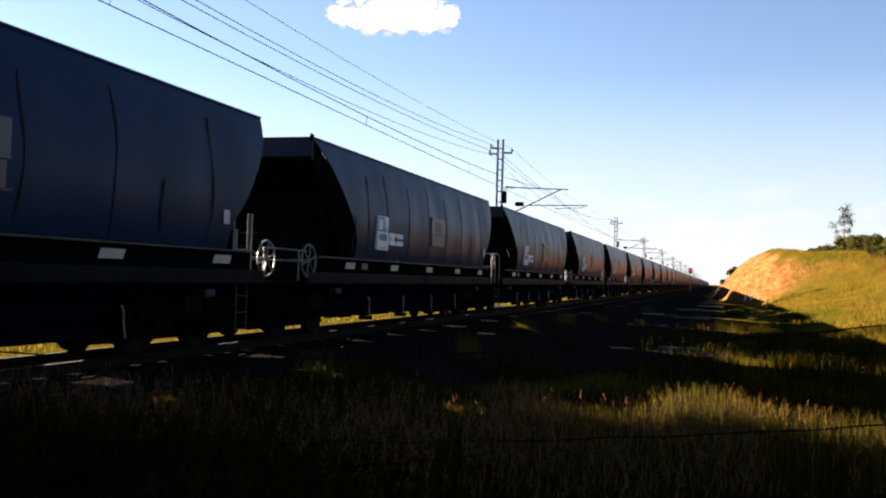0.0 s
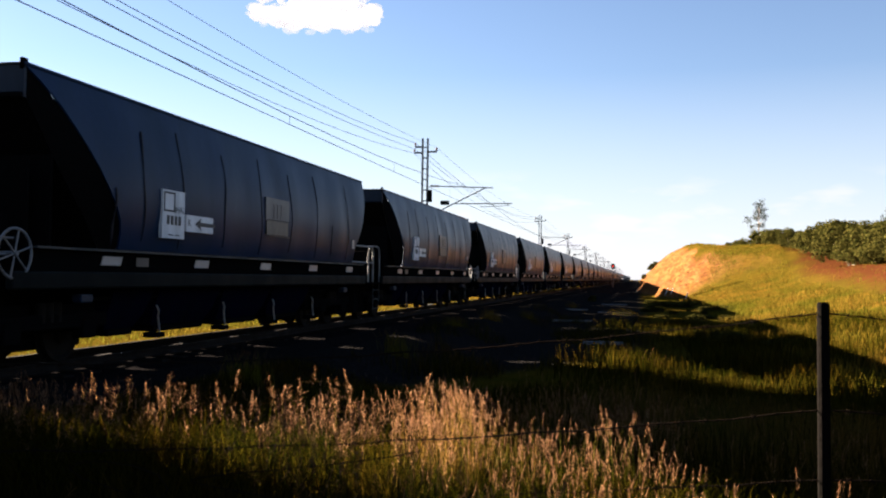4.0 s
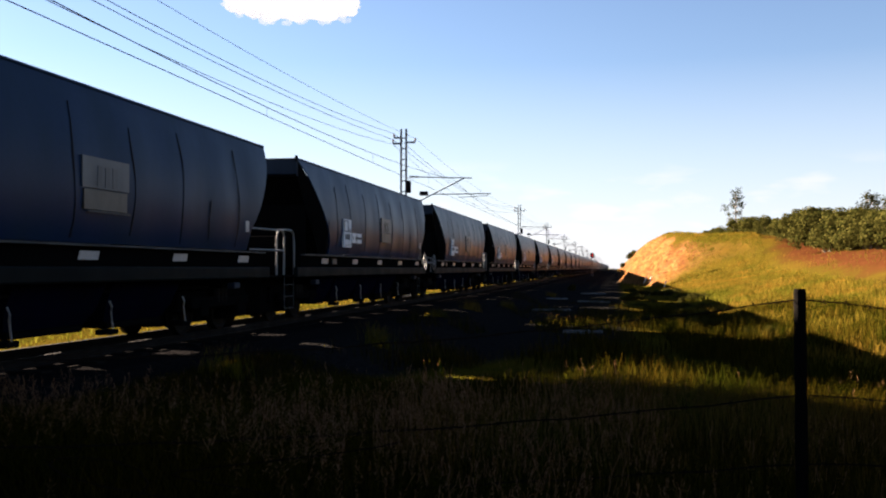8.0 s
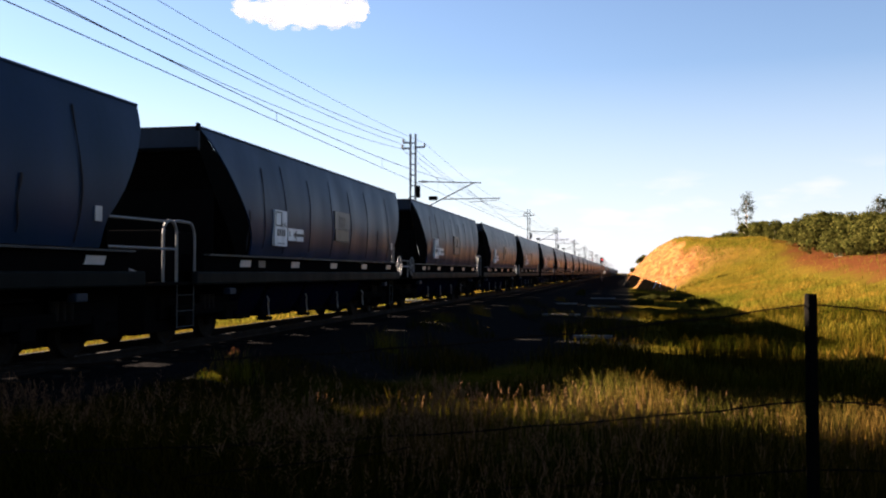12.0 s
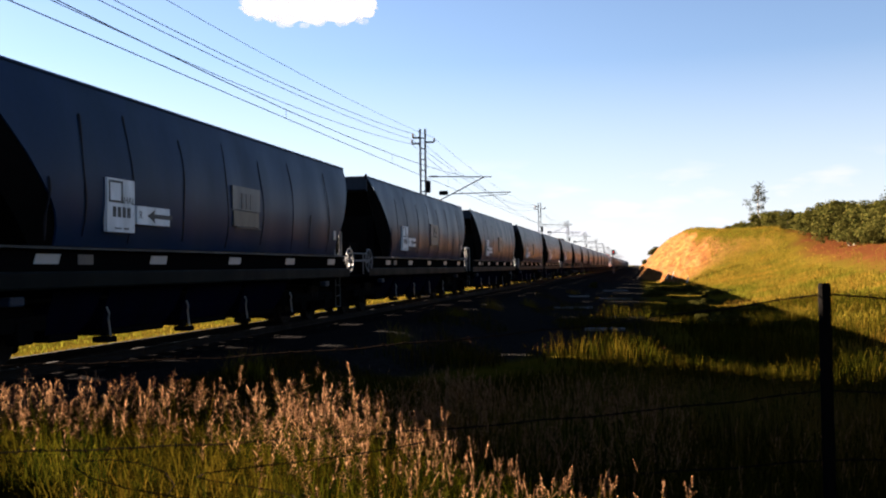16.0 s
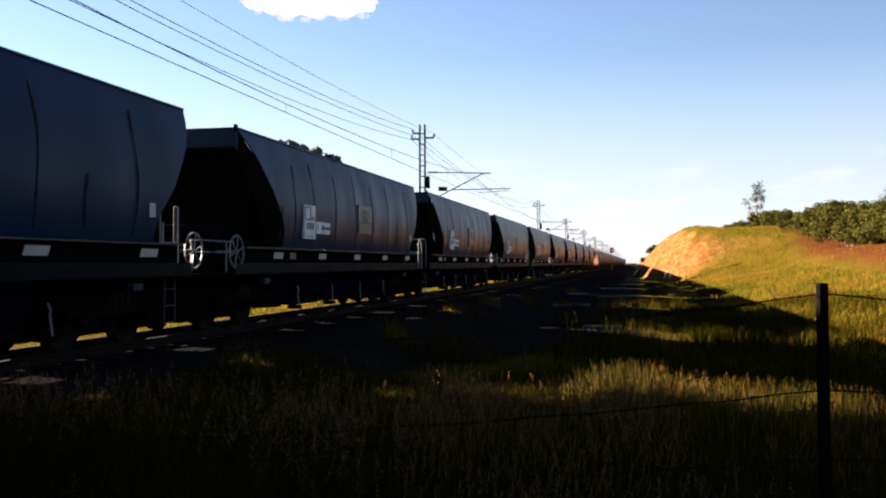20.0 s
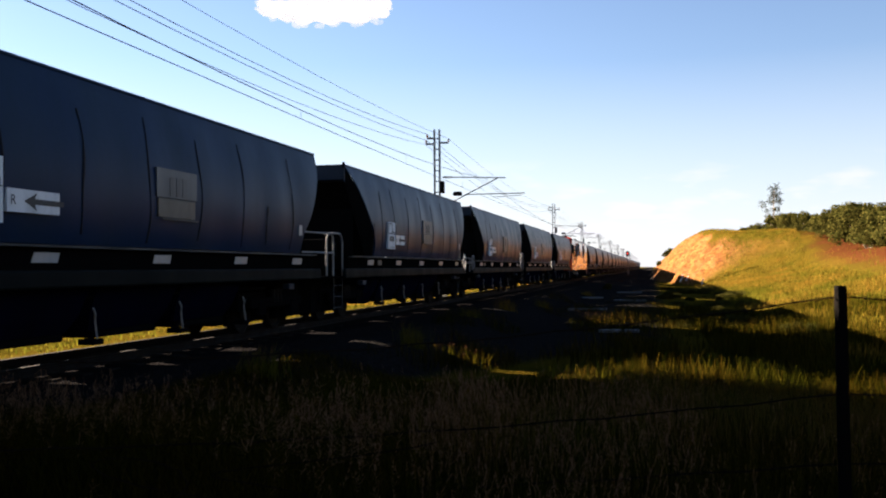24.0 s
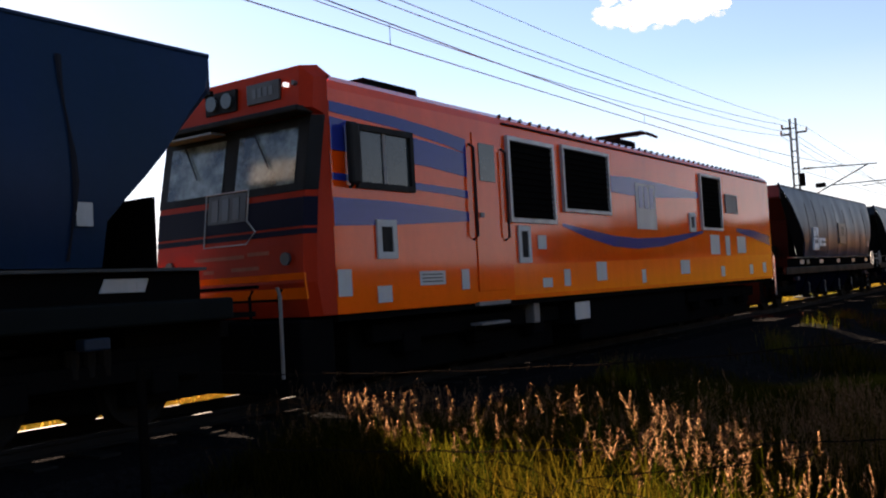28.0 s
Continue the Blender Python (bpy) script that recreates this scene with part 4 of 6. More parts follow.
def build_loco():
    e = new("locomotive")
    W = 1.48
    # main body with rounded roof shoulders
    prof = [(-W, -0.27), (-W, 2.58), (-W + 0.04, 2.70), (-W + 0.18, 2.80), (-0.6, 2.87), (0.6, 2.87), (W - 0.18, 2.80), (W - 0.04, 2.70), (W, 2.58), (W, -0.27)]
    bm = bmesh.new()
    rows = [[bm.verts.new((x, y, z)) for x, z in prof] for y in (0.25, 3.35, 4.4, LOCO - 0.15)]
    for a, b in zip(rows, rows[1:]):
        for k in range(len(prof)):
            bm.faces.new((a[k], a[(k + 1) % len(prof)], b[(k + 1) % len(prof)], b[k]))
    bm.faces.new(rows[-1])
    bmesh.ops.recalc_face_normals(bm, faces=bm.faces)
    body = part("body", bm, M["orange"], e)
    # cab face: raked lower nose, recessed windscreen band, lamp header
    nose = [(-0.14, -0.27), (-0.22, 0.15), (-0.20, 0.62), (-0.12, 1.30), (0.06, 2.24), (-0.16, 2.30), (-0.12, 2.82), (0.2, 2.88)]
    bm = bmesh.new()
    cols = []
    for x in (-W, -W + 0.10, 0, W - 0.10, W):
        d = 0.14 if abs(x) == W else 0.0
        cols.append([bm.verts.new((x, y + d, z if abs(x) != W or z < 2.5 else z - 0.14)) for y, z in nose])
    for a, b in zip(cols, cols[1:]):
        for k in range(len(nose) - 1):
            bm.faces.new((a[k], b[k], b[k + 1], a[k + 1]))
    for c, x in ((cols[0], -W), (cols[-1], W)):
        back = [bm.verts.new((x, 0.26, v.co.z)) for v in c]
        for k in range(len(nose) - 1):
            bm.faces.new((c[k], c[k + 1], back[k + 1], back[k]))
    bmesh.ops.recalc_face_normals(bm, faces=bm.faces)
    # face colour carries painted shade, darker than the side's orange
    face = part("cab_face", bm, M["nose"], e, "red-orange cab face with shade painted in, grimy")

    def on_face(z, dy=0.0):
        return float(np.interp(z, [p[1] for p in nose[:5]], [p[0] for p in nose[:5]])) - dy

    def plate(x0, x1, z0, z1, d):
        bm = bmesh.new()
        v = [bm.verts.new((x, on_face(z, dd), z)) for dd in (d, -0.02) for x, z in ((x0, z0), (x1, z0), (x1, z1), (x0, z1))]
        for f in ((0, 1, 2, 3), (0, 4, 5, 1), (1, 5, 6, 2), (2, 6, 7, 3), (3, 7, 4, 0)):
            bm.faces.new([v[i] for i in f])
        bmesh.ops.recalc_face_normals(bm, faces=bm.faces)
        return bm

    part("window_surround", plate(-1.38, 1.38, 1.28, 2.23, 0.012), M["rubber"], face)
    # the dark bands run on round the chamfered corners
    for name, z0, z1, m in (("surround_return", 1.28, 2.23, "rubber"), ("band_return", 0.84, 1.20, "navy"), ("stripe_return", 0.74, 0.81, "navy")):
        for s in (-1, 1):
            bm = bmesh.new()
            v = [bm.verts.new((s * x, on_face(z) + d, z)) for x, d, z in ((1.38, -0.008, z0), (1.484, 0.136, z0), (1.484, 0.136, z1), (1.38, -0.008, z1))]
            bm.faces.new(v)
            bmesh.ops.recalc_face_normals(bm, faces=bm.faces)
            bmesh.ops.solidify(bm, geom=bm.faces, thickness=0.006)
            part(name, bm, M[m], face)
    for x0, x1 in ((-1.22, -0.12), (0.14, 1.20)):
        p = part("windscreen", plate(x0, x1, 1.38, 2.10, 0.02), M["dusty"], face, "dusty cab windscreen, mottled pale")
        part("wiper", rods([(x0 + 0.3, on_face(2.1, 0.05), 2.1), (x0 + 0.62, on_face(1.62, 0.05), 1.62)], r=0.012, seg=5), M["rubber"], p)
    part("face_band", plate(-1.38, 1.38, 0.84, 1.20, 0.01), M["navy"], face)
    part("face_stripe", plate(-1.38, 1.38, 0.74, 0.81, 0.01), M["navy"], face)
    em = part("emblem", plate(-0.36, 0.36, 0.98, 1.36, 0.016), M["black"], face, "dark emblem with pale outline")
    way = [(-0.40, 1.38), (0.40, 1.38), (0.40, 0.98), (0.56, 0.83), (0.40, 0.68), (-0.40, 0.68), (-0.40, 1.38)]
    part("outline", rods([(x, on_face(z, 0.02), z) for x, z in way], r=0.010, seg=6), M["bright"], em)
    for k in range(3):
        part("emblem_bar", plate(-0.28 + k * 0.2, -0.16 + k * 0.2, 1.02, 1.30, 0.02), M["panel_dull"], em)
    for x0, x1, z in ((-0.6, 0.35, 0.50), (0.42, 0.80, 0.52), (-0.42, -0.22, 0.33), (0.12, 0.62, 0.34)):
        part("caption_bar", plate(x0, x1, z, z + 0.045, 0.012), M["caption"], face)
    part("nose_band", plate(-1.40, 1.40, -0.05, 0.27, 0.012), M["yellow"], face)
    hd = part("lamp_header", boxes((-0.28, 0.30, -0.185, -0.12, 2.42, 2.70)), M["rubber"], face)
    for x in (-0.13, 0.16):
        part("headlight", disc(bmesh.new(), (x, -0.20, 2.56), "y", 0.10, 0.05), M["glass"], hd, "round headlight, unlit")
    nb = part("number_box", boxes((0.50, 1.08, -0.18, -0.12, 2.44, 2.70), bevel=0.01), M["black"], face)
    bm = bmesh.new()
    for k in range(4):
        box(bm, 0.61 + k * 0.10, 0.68 + k * 0.10, -0.186, -0.18, 2.52, 2.63)
    part("number_marking", bm, M["panel_dull"], nb)["kind"] = "stuff"
    for x, m in ((1.19, "lamp"), (1.33, "panel_dull")):
        part("marker_light", disc(bmesh.new(), (x, -0.15, 2.60), "y", 0.03, 0.09), M[m], face)
    for x in (-1.1, 1.1):
        part("buffer_light", disc(bmesh.new(), (x, on_face(0.45, 0.01), 0.45), "y", 0.08, 0.05), M["panel_dull"], face)
    part("eyebrow", boxes((-1.42, 1.42, -0.24, 0.2, 2.24, 2.32), bevel=0.02), M["rubber"], face)
    part("visor", boxes((-1.2, -0.1, -0.26, -0.02, 2.16, 2.19)), M["galv"], face)
    # plough, coupler, steps at the end
    part("plough", boxes((-1.38, 1.38, -0.30, 0.3, -1.22, -0.30), bevel=0.04), M["under"], e)
    bm = boxes((-0.1, 0.1, -0.75, 0.1, -0.48, -0.28), bevel=0.02)
    box(bm, -0.15, 0.15, -0.95, -0.6, -0.54, -0.22, 0.04)
    part("coupler", bm, M["wheel"], e)
    for x in (0.75, 1.25):
        part("hand_post", rods([(x, -0.5, -0.45), (x, -0.52, 0.0), (x + 0.02, -0.48, 0.08)], r=0.02), M["under"], e)
    part("cross_rail", rods([(-1.25, -0.5, -0.05), (1.25, -0.5, -0.05)], r=0.016), M["under"], e)
    part("end_locker", boxes((-1.35, -0.55, -0.62, -0.24, -0.32, 0.02), bevel=0.03), M["yellow"], e, "yellow locker at the end of the frame")
    part("cable_duct", rods([(-0.4, -0.9, -0.05), (-0.3, -0.45, -0.12), (-0.2, -0.1, -0.05)], r=0.05), M["red"], e)
    # side paint
    for rows in ([(0.27, 2.28, 2.42), (1.6, 2.22, 2.38), (2.8, 2.10, 2.30), (3.35, 2.02, 2.24)],
                 [(0.27, 1.80, 2.22), (1.2, 1.78, 2.17), (2.3, 1.74, 2.11), (3.35, 1.66, 2.02)],
                 [(0.27, 1.42, 1.51), (1.6, 1.40, 1.50), (2.8, 1.36, 1.47), (3.35, 1.33, 1.45)],
                 [(0.27, 0.84, 1.20), (1.5, 0.88, 1.20), (2.6, 0.94, 1.16), (3.35, 0.98, 1.12)],
                 [(8.6, 1.72, 2.05), (9.6, 1.70, 2.08), (11.0, 1.72, 2.06), (12.4, 1.78, 2.02), (13.7, 1.84, 1.98)],
                 [(6.4, 0.98, 1.03), (7.4, 0.78, 0.94), (8.6, 0.62, 0.84), (9.8, 0.58, 0.80), (11.2, 0.64, 0.84), (12.6, 0.80, 0.94), (13.9, 0.98, 1.04)],
                 [(16.6, 1.06, 1.16), (18.0, 0.92, 1.14), (19.8, 0.70, 1.00)]):
        part("stripe", band(rows), M["blue"], body)
    # warm reflection of lit grass low on the side, painted as a strip
    part("sill_band", band([(4.6, -0.20, 0.30), (19.8, -0.20, 0.44)], 1.484), M["yellow"], body)
    # side fittings
    win = framed(e, "side_window", 0.72, 1.95, 1.34, 2.18, M["glass"], M["rubber"], 0, 0.05, 0.08, "cab side window in a black rubber frame")
    part("window_bar", boxes((1.49, 1.515, 1.28, 1.34, 1.42, 2.10)), M["galv"], win)
    mir = part("mirror", boxes((1.56, 1.66, 0.46, 0.66, 1.36, 2.16), bevel=0.045), M["rubber"], e)
    part("mirror_arm", rods([(1.49, 0.6, 2.18), (1.65, 0.58, 2.14)], [(1.49, 0.6, 1.34), (1.65, 0.58, 1.42)], r=0.02, seg=6), M["rubber"], mir)
    dr = part("cab_door", boxes((1.484, 1.50, 3.52, 4.30, -0.10, 2.38), bevel=0.006), M["orange"], e, "orange cab door with a small window")
    part("door_window", boxes((1.50, 1.512, 3.68, 4.14, 1.62, 2.22), bevel=0.004), M["glass"], dr)
    part("door_handle", boxes((1.50, 1.53, 3.62, 3.72, 1.05, 1.12)), M["galv"], dr)
    for y in (3.44, 4.38):
        part("grab_rail", rods([(1.49, y, 2.18), (1.57, y, 2.12), (1.57, y, 0.75), (1.49, y, 0.70)], r=0.022, seg=6), M["rubber"], e)
    part("door_step", boxes((1.30, 1.52, 3.45, 4.38, -0.32, -0.26), (1.30, 1.52, 3.5, 4.33, -0.62, -0.58)), M["galv"], e)
    framed(e, "louvre", 4.52, 6.12, 1.00, 2.42, M["louvre"], M["silver"], 12, 0.06, 0.07, "black louvred grille in a steel frame")
    framed(e, "louvre", 6.45, 8.45, 1.24, 2.46, M["louvre"], M["silver"], 11, 0.06, 0.06, "black louvred grille in a steel frame")
    framed(e, "louvre", 13.78, 15.35, 1.06, 2.46, M["louvre"], M["silver"], 12, 0.06, 0.06, "black louvred grille in a steel frame")
    framed(e, "hatch", 15.75, 16.75, 1.55, 2.05, M["galv"], M["galv"], 0, 0.03, 0.05, "small framed hatch")
    for y0, y1, z0, z1 in ((1.08, 1.50, 0.42, 0.94), (4.78, 5.18, 0.33, 0.95), (12.95, 13.35, 1.0, 1.45)):
        framed(e, "step_pocket", y0, y1, z0, z1, M["rubber"], M["bright"], 0, 0.03, 0.09, "white framed step pocket")
    lg = part("side_emblem", boxes((1.489, 1.495, 9.80, 10.90, 1.00, 1.98)), M["silver"], e, "faded pale emblem panel")
    bm = bmesh.new()
    for k in range(3):
        box(bm, 1.495, 1.50, 9.95 + k * 0.3, 10.15 + k * 0.3, 1.45, 1.92)
    part("emblem_mark", bm, M["blue"], lg)["kind"] = "stuff"
    for y, z, w, h in ((0.28, -0.05, 0.26, 0.34), (1.05, -0.16, 0.30, 0.22), (2.0, 0.04, 0.62, 0.20), (3.05, -0.05, 0.20, 0.30), (5.55, -0.10, 0.34, 0.16), (6.35, -0.10, 0.24, 0.30),
                       (7.7, -0.04, 0.45, 0.36), (9.9, -0.14, 0.20, 0.28), (12.2, 0.0, 0.60, 0.32), (14.4, 0.45, 0.7, 0.50), (15.6, 0.42, 0.35, 0.52), (16.6, 0.48, 0.75, 0.46), (15.1, -0.12, 0.3, 0.26),
                       (17.6, -0.10, 0.3, 0.26), (18.9, -0.08, 0.3, 0.28), (5.45, 0.56, 0.30, 0.24)):
        part("notice_plate", boxes((1.487, 1.494, y, y + w, z, z + h)), M["bright"], e)
    bm = bmesh.new()
    for k in range(3):
        box(bm, 1.494, 1.497, 2.05, 2.55, 0.08 + k * 0.05, 0.10 + k * 0.05)
    part("notice_marking", bm, M["panel_dull"], e)["kind"] = "stuff"
    part("drip_rail", boxes((1.42, 1.50, 4.45, 19.9, 2.60, 2.63)), M["under"], e)
    bm = bmesh.new()
    for k in range(44):
        y = 4.6 + k * 0.345
        disc(bm, (1.37, y, 2.775), "z", 0.03, 0.04, 8)
    part("roof_bolting", bm, M["under"], e)["kind"] = "stuff"
    # roof gear
    part("roof_unit", boxes((-0.9, 0.9, 1.7, 3.0, 2.85, 3.06), bevel=0.05), M["under"], e)
    part("roof_unit", boxes((-0.9, 1.0, 10.2, 11.2, 2.85, 3.06), bevel=0.05), M["under"], e)
    part("roof_unit", boxes((-0.8, 0.8, 13.6, 14.6, 2.85, 2.98), bevel=0.03), M["under"], e)
    for x, y in ((0.7, 0.7), (0.4, 1.3)):
        part("roof_horn", lathe(bmesh.new(), [(2.82, 0.03), (2.94, 0.03), (2.96, 0.05), (3.03, 0.05)], 10, "z", (x, y, 0)), M["under"], e)
    pan = part("pantograph", rods([(-0.5, 12.7, 2.92), (0.5, 12.7, 2.92)], [(-0.5, 12.7, 2.92), (-0.18, 11.0, 3.22)], [(0.5, 12.7, 2.92), (0.18, 11.0, 3.22)],
                                  [(-0.15, 11.0, 3.22), (-0.35, 12.9, 3.48)], [(0.15, 11.0, 3.22), (0.35, 12.9, 3.48)], r=0.03), M["under"], e, "black lowered pantograph")
    part("collector_bar", rods([(-0.85, 12.9, 3.36), (-0.6, 12.9, 3.5), (0.6, 12.9, 3.5), (0.85, 12.9, 3.36)], r=0.035), M["under"], pan)
    part("collector_bar", rods([(-0.85, 12.55, 3.36), (-0.6, 12.55, 3.5), (0.6, 12.55, 3.5), (0.85, 12.55, 3.36)], r=0.03), M["under"], pan)
    for x in (-0.45, 0.45):
        part("pantograph_foot", lathe(bmesh.new(), [(2.76, 0.05), (2.82, 0.08), (2.86, 0.05), (2.92, 0.07)], 10, "z", (x, 12.6, 0)), M["insul"], pan)
    # underframe
    part("solebar", boxes((-1.44, 1.44, 0.3, LOCO - 0.2, -0.36, -0.275)), M["under"], e)
    part("tank", boxes((-1.3, 1.3, 7.3, 12.9, -1.16, -0.36), bevel=0.06), M["under"], e)
    part("equipment_box", boxes((0.7, 1.36, 6.9, 7.7, -0.82, -0.36), bevel=0.02), M["under"], e)
    part("data_plate", boxes((1.36, 1.37, 6.95, 7.55, -0.74, -0.42)), M["bright"], e, "pale data plate below the sill")
    part("equipment_box", boxes((0.9, 1.34, 5.45, 5.65, -0.70, -0.36), bevel=0.02), M["galv"], e)
    for y in (4.0, 16.2):
        for d in (-1.85, 0, 1.85):
            bm = bmesh.new()
            for s in (-1, 1):
                lathe(bm, [(s * 0.46, 0.53), (s * 0.50, 0.53), (s * 0.51, 0.505), (s * 0.60, 0.50), (s * 0.60, 0.42), (s * 0.58, 0.2), (s * 0.65, 0.15)], 30, "x", (0, y + d, RAIL + 0.5))
            rod(bm, [(-0.6, y + d, RAIL + 0.5), (0.6, y + d, RAIL + 0.5)], 0.09, 10)
            part("wheelset", bm, M["wheel"], e)
        part("bogie_frame", boxes((-1.16, -0.98, y - 2.7, y + 2.7, -0.72, -0.45), (0.98, 1.16, y - 2.7, y + 2.7, -0.72, -0.45), (-0.9, 0.9, y - 2.9, y + 2.9, -1.2, -0.42), bevel=0.04), M["under"], e)
        for d in (-1.85, 0, 1.85):
            part("axle_box", boxes((0.98, 1.2, y + d - 0.2, y + d + 0.2, -0.9, -0.6), bevel=0.03), M["under"], e)
    part("end_hoop", rods([(1.42, LOCO, -0.3), (1.42, LOCO + 0.02, 0.45), (1.42, LOCO - 0.1, 0.6)], [(1.42, LOCO + 0.3, -0.8), (1.42, LOCO + 0.3, 0.4), (1.42, LOCO, 0.55)], r=0.024), M["rail_grey"], e)
    return tagged(e, "orange electric locomotive with blue wavy stripes, dusty", "locomotive")


def build_train():
    """All vehicles, with the place of each behind the first gap."""
    out = []
    even, odd = build_wagon("rail"), build_wagon("wheel")
    heaped = build_wagon("wheel", True)
    last = build_wagon("wheel", False, True)
    base = {0: even, 1: odd}
    used = set()
    for m in range(-1, 32):
        src = heaped if m == 23 else last if m == 31 else base[m % 2]
        if src.name in used:
            ob = copy_thing(src, pose(TRACK, m * PITCH, 0))
        else:
            ob = src
            used.add(src.name)
        out.append((ob, m * PITCH - (0.1 if m == 31 else 0.0)))   # a longer coupling before the locomotive
    loco = build_loco()
    out.append((loco, 31 * PITCH + 1.65))
    start = 31 * PITCH + 1.65 + LOCO + 1.65 + LONG
    for k in range(28):
        out.append((copy_thing(base[k % 2], pose(TRACK, start, 0)), start + k * PITCH))
    return out


TRAIN = build_train()


def run(t):
    """How far the train has come at t seconds."""
    return -13.93 + t * (18.2056 + t * (-0.0099 + t * (-0.0021853 + t * (0.00021139 - t * 0.0000036026))))

# ---- plants ----


def leaf_quads(centres, size, r, out=None):
    """One small turned leaf quad at each centre, facing out where a way out is given."""
    n = len(centres)
    a = r.normal(size=(n, 3))
    if out is not None:
        up = out + r.normal(size=(n, 3)) * 0.45
        a = np.cross(up, a)
    a /= np.linalg.norm(a, axis=1, keepdims=True)
    b = np.cross(a, r.normal(size=(n, 3)) if out is None else up)
    b /= np.linalg.norm(b, axis=1, keepdims=True)
    s = size * r.uniform(0.6, 1.4, (n, 1))
    a, b = a * s, b * s * 0.55
    v = np.stack([centres - a, centres + b, centres + a, centres - b], 1).reshape(-1, 3)
    return v, np.arange(n * 4).reshape(n, 4)


def build_bush(name, seed, wide, tall, leaves, label, category, lean=0.0):
    """A shrub: short forked trunks under an uneven crown of leaf sprays."""
    r = np.random.default_rng(seed)
    e = new(name)
    bm = bmesh.new()
    sprays = []
    for k in range(5):
        t = k * 1.3 + seed
        foot = Vector((0.25 * math.cos(t), 0.25 * math.sin(t), -0.3))
        tip = Vector((math.cos(t) * wide * 0.30, math.sin(t) * wide * 0.30, tall * (0.55 + 0.1 * math.sin(k * 2.0))))
        rod(bm, [foot, foot.lerp(tip, 0.5) + Vector((0, 0, tall * 0.06)), tip], [0.10, 0.06, 0.03], 6)
    bmesh.ops.recalc_face_normals(bm, faces=bm.faces)
    part("trunk", bm, M["bark"], e)
    for k in range(46):
        t, u = r.uniform(0, math.tau), r.uniform(0, 1) ** 0.6
        z = tall * r.uniform(0.06, 0.92)
        reach = wide * 0.5 * math.sqrt(max(0.05, 1 - ((z / tall - 0.38) / 0.66) ** 2))
        sprays.append((math.cos(t) * reach * u + lean * z, math.sin(t) * reach * u, z, r.uniform(0.10, 0.20) * wide))
    pts, ways = [], []
    per = leaves // len(sprays)
    for x, y, z, s in sprays:
        d = r.normal(size=(per, 3))
        d /= np.linalg.norm(d, axis=1, keepdims=True)
        pts.append(np.array([x, y, z]) + d * (s * r.uniform(0.35, 1.08, (per, 1)) ** 0.6) * [1, 1, 0.75])
        ways.append(d)
    pts, ways = np.concatenate(pts), np.concatenate(ways)
    ok = pts[:, 2] > 0.05
    v, q = leaf_quads(pts[ok], 0.11, r, ways[ok])
    crown = soup("crown", v, q, M["leaf"])
    crown.parent = e
    return tagged(e, label, category, "bushes along the ridge")


def place(src, m):
    """A copy of a plant that stands scaled, at the pose and scale of m."""
    return copy_thing(src, m @ Matrix.Diagonal((*[1 / v for v in src.scale], 1)))


def build_ridge():
    kinds = [build_bush("bush", 3, 4.6, 3.4, 9000, "olive-green rounded bush on the ridge", "bush"),
             build_bush("bush", 5, 6.0, 4.4, 11000, "broad olive-green bush on the ridge", "bush", 0.05),
             build_bush("bush", 8, 3.6, 3.0, 7500, "low dark green bush on the ridge", "bush")]
    r = random.Random(11)
    spots = [(4.4, 150, 2.10), (4.9, 148, 2.22), (5.4, 146, 2.34), (6.0, 143, 2.55), (6.7, 140, 2.60), (7.5, 135, 3.05), (8.3, 130, 3.25), (9.0, 126, 3.0), (9.6, 120, 2.95), (10.3, 113, 3.25), (11.0, 108, 3.5),
             (11.7, 103, 3.55), (12.4, 98, 3.45), (13.1, 93, 3.5), (13.7, 89, 3.45), (14.4, 85, 3.4), (15.1, 80, 3.5), (15.8, 77, 3.6), (16.6, 73, 3.6), (17.6, 70, 3.6), (12.0, 112, 3.3), (14.0, 99, 3.4), (16.2, 88, 3.4)]
    used = set()
    for k, (az, y, el) in enumerate(spots):
        x = math.tan(radians(az)) * y
        z = float(land(x, y))
        tall = max(0.7, math.tan(radians(el)) * math.hypot(x, y) - z)
        src = kinds[k % 3]
        own = (3.4, 4.4, 3.0)[k % 3]
        s = tall / own * 1.04
        m = pose(x, y, z - 0.15, 0, 0, r.uniform(0, 360)) @ Matrix.Diagonal((s * r.uniform(0.9, 1.25), s * r.uniform(0.9, 1.25), s, 1))
        if src.name in used:
            place(src, m)
        else:
            used.add(src.name)
            src.matrix_basis = m
    # small shrubs at the lip of the cutting and at its far foot
    for x, y, s in ((3.2, 205, 0.55), (4.4, 230, 0.6), (1.6, 240, 0.45), (-4.2, 88, 0.22)):
        place(kinds[2], pose(x, y, float(land(x, y)) - 0.1, 0, 0, r.uniform(0, 360)) @ Matrix.Scale(s, 4))
    # low scrub on the bank below the cutting
    for k in range(60):
        y = 32 + 58 * r.random() ** 1.2
        x = 0.6 + 4.6 * r.random() + (y - 40) * 0.012
        s = r.uniform(0.07, 0.20)
        place(kinds[k % 3], pose(x, y, float(land(x, y)) - 0.12, 0, 0, r.uniform(0, 360)) @ Matrix.Diagonal((s * r.uniform(1.0, 2.0), s * r.uniform(1.0, 2.2), s * r.uniform(0.6, 1.0), 1)))


build_ridge()


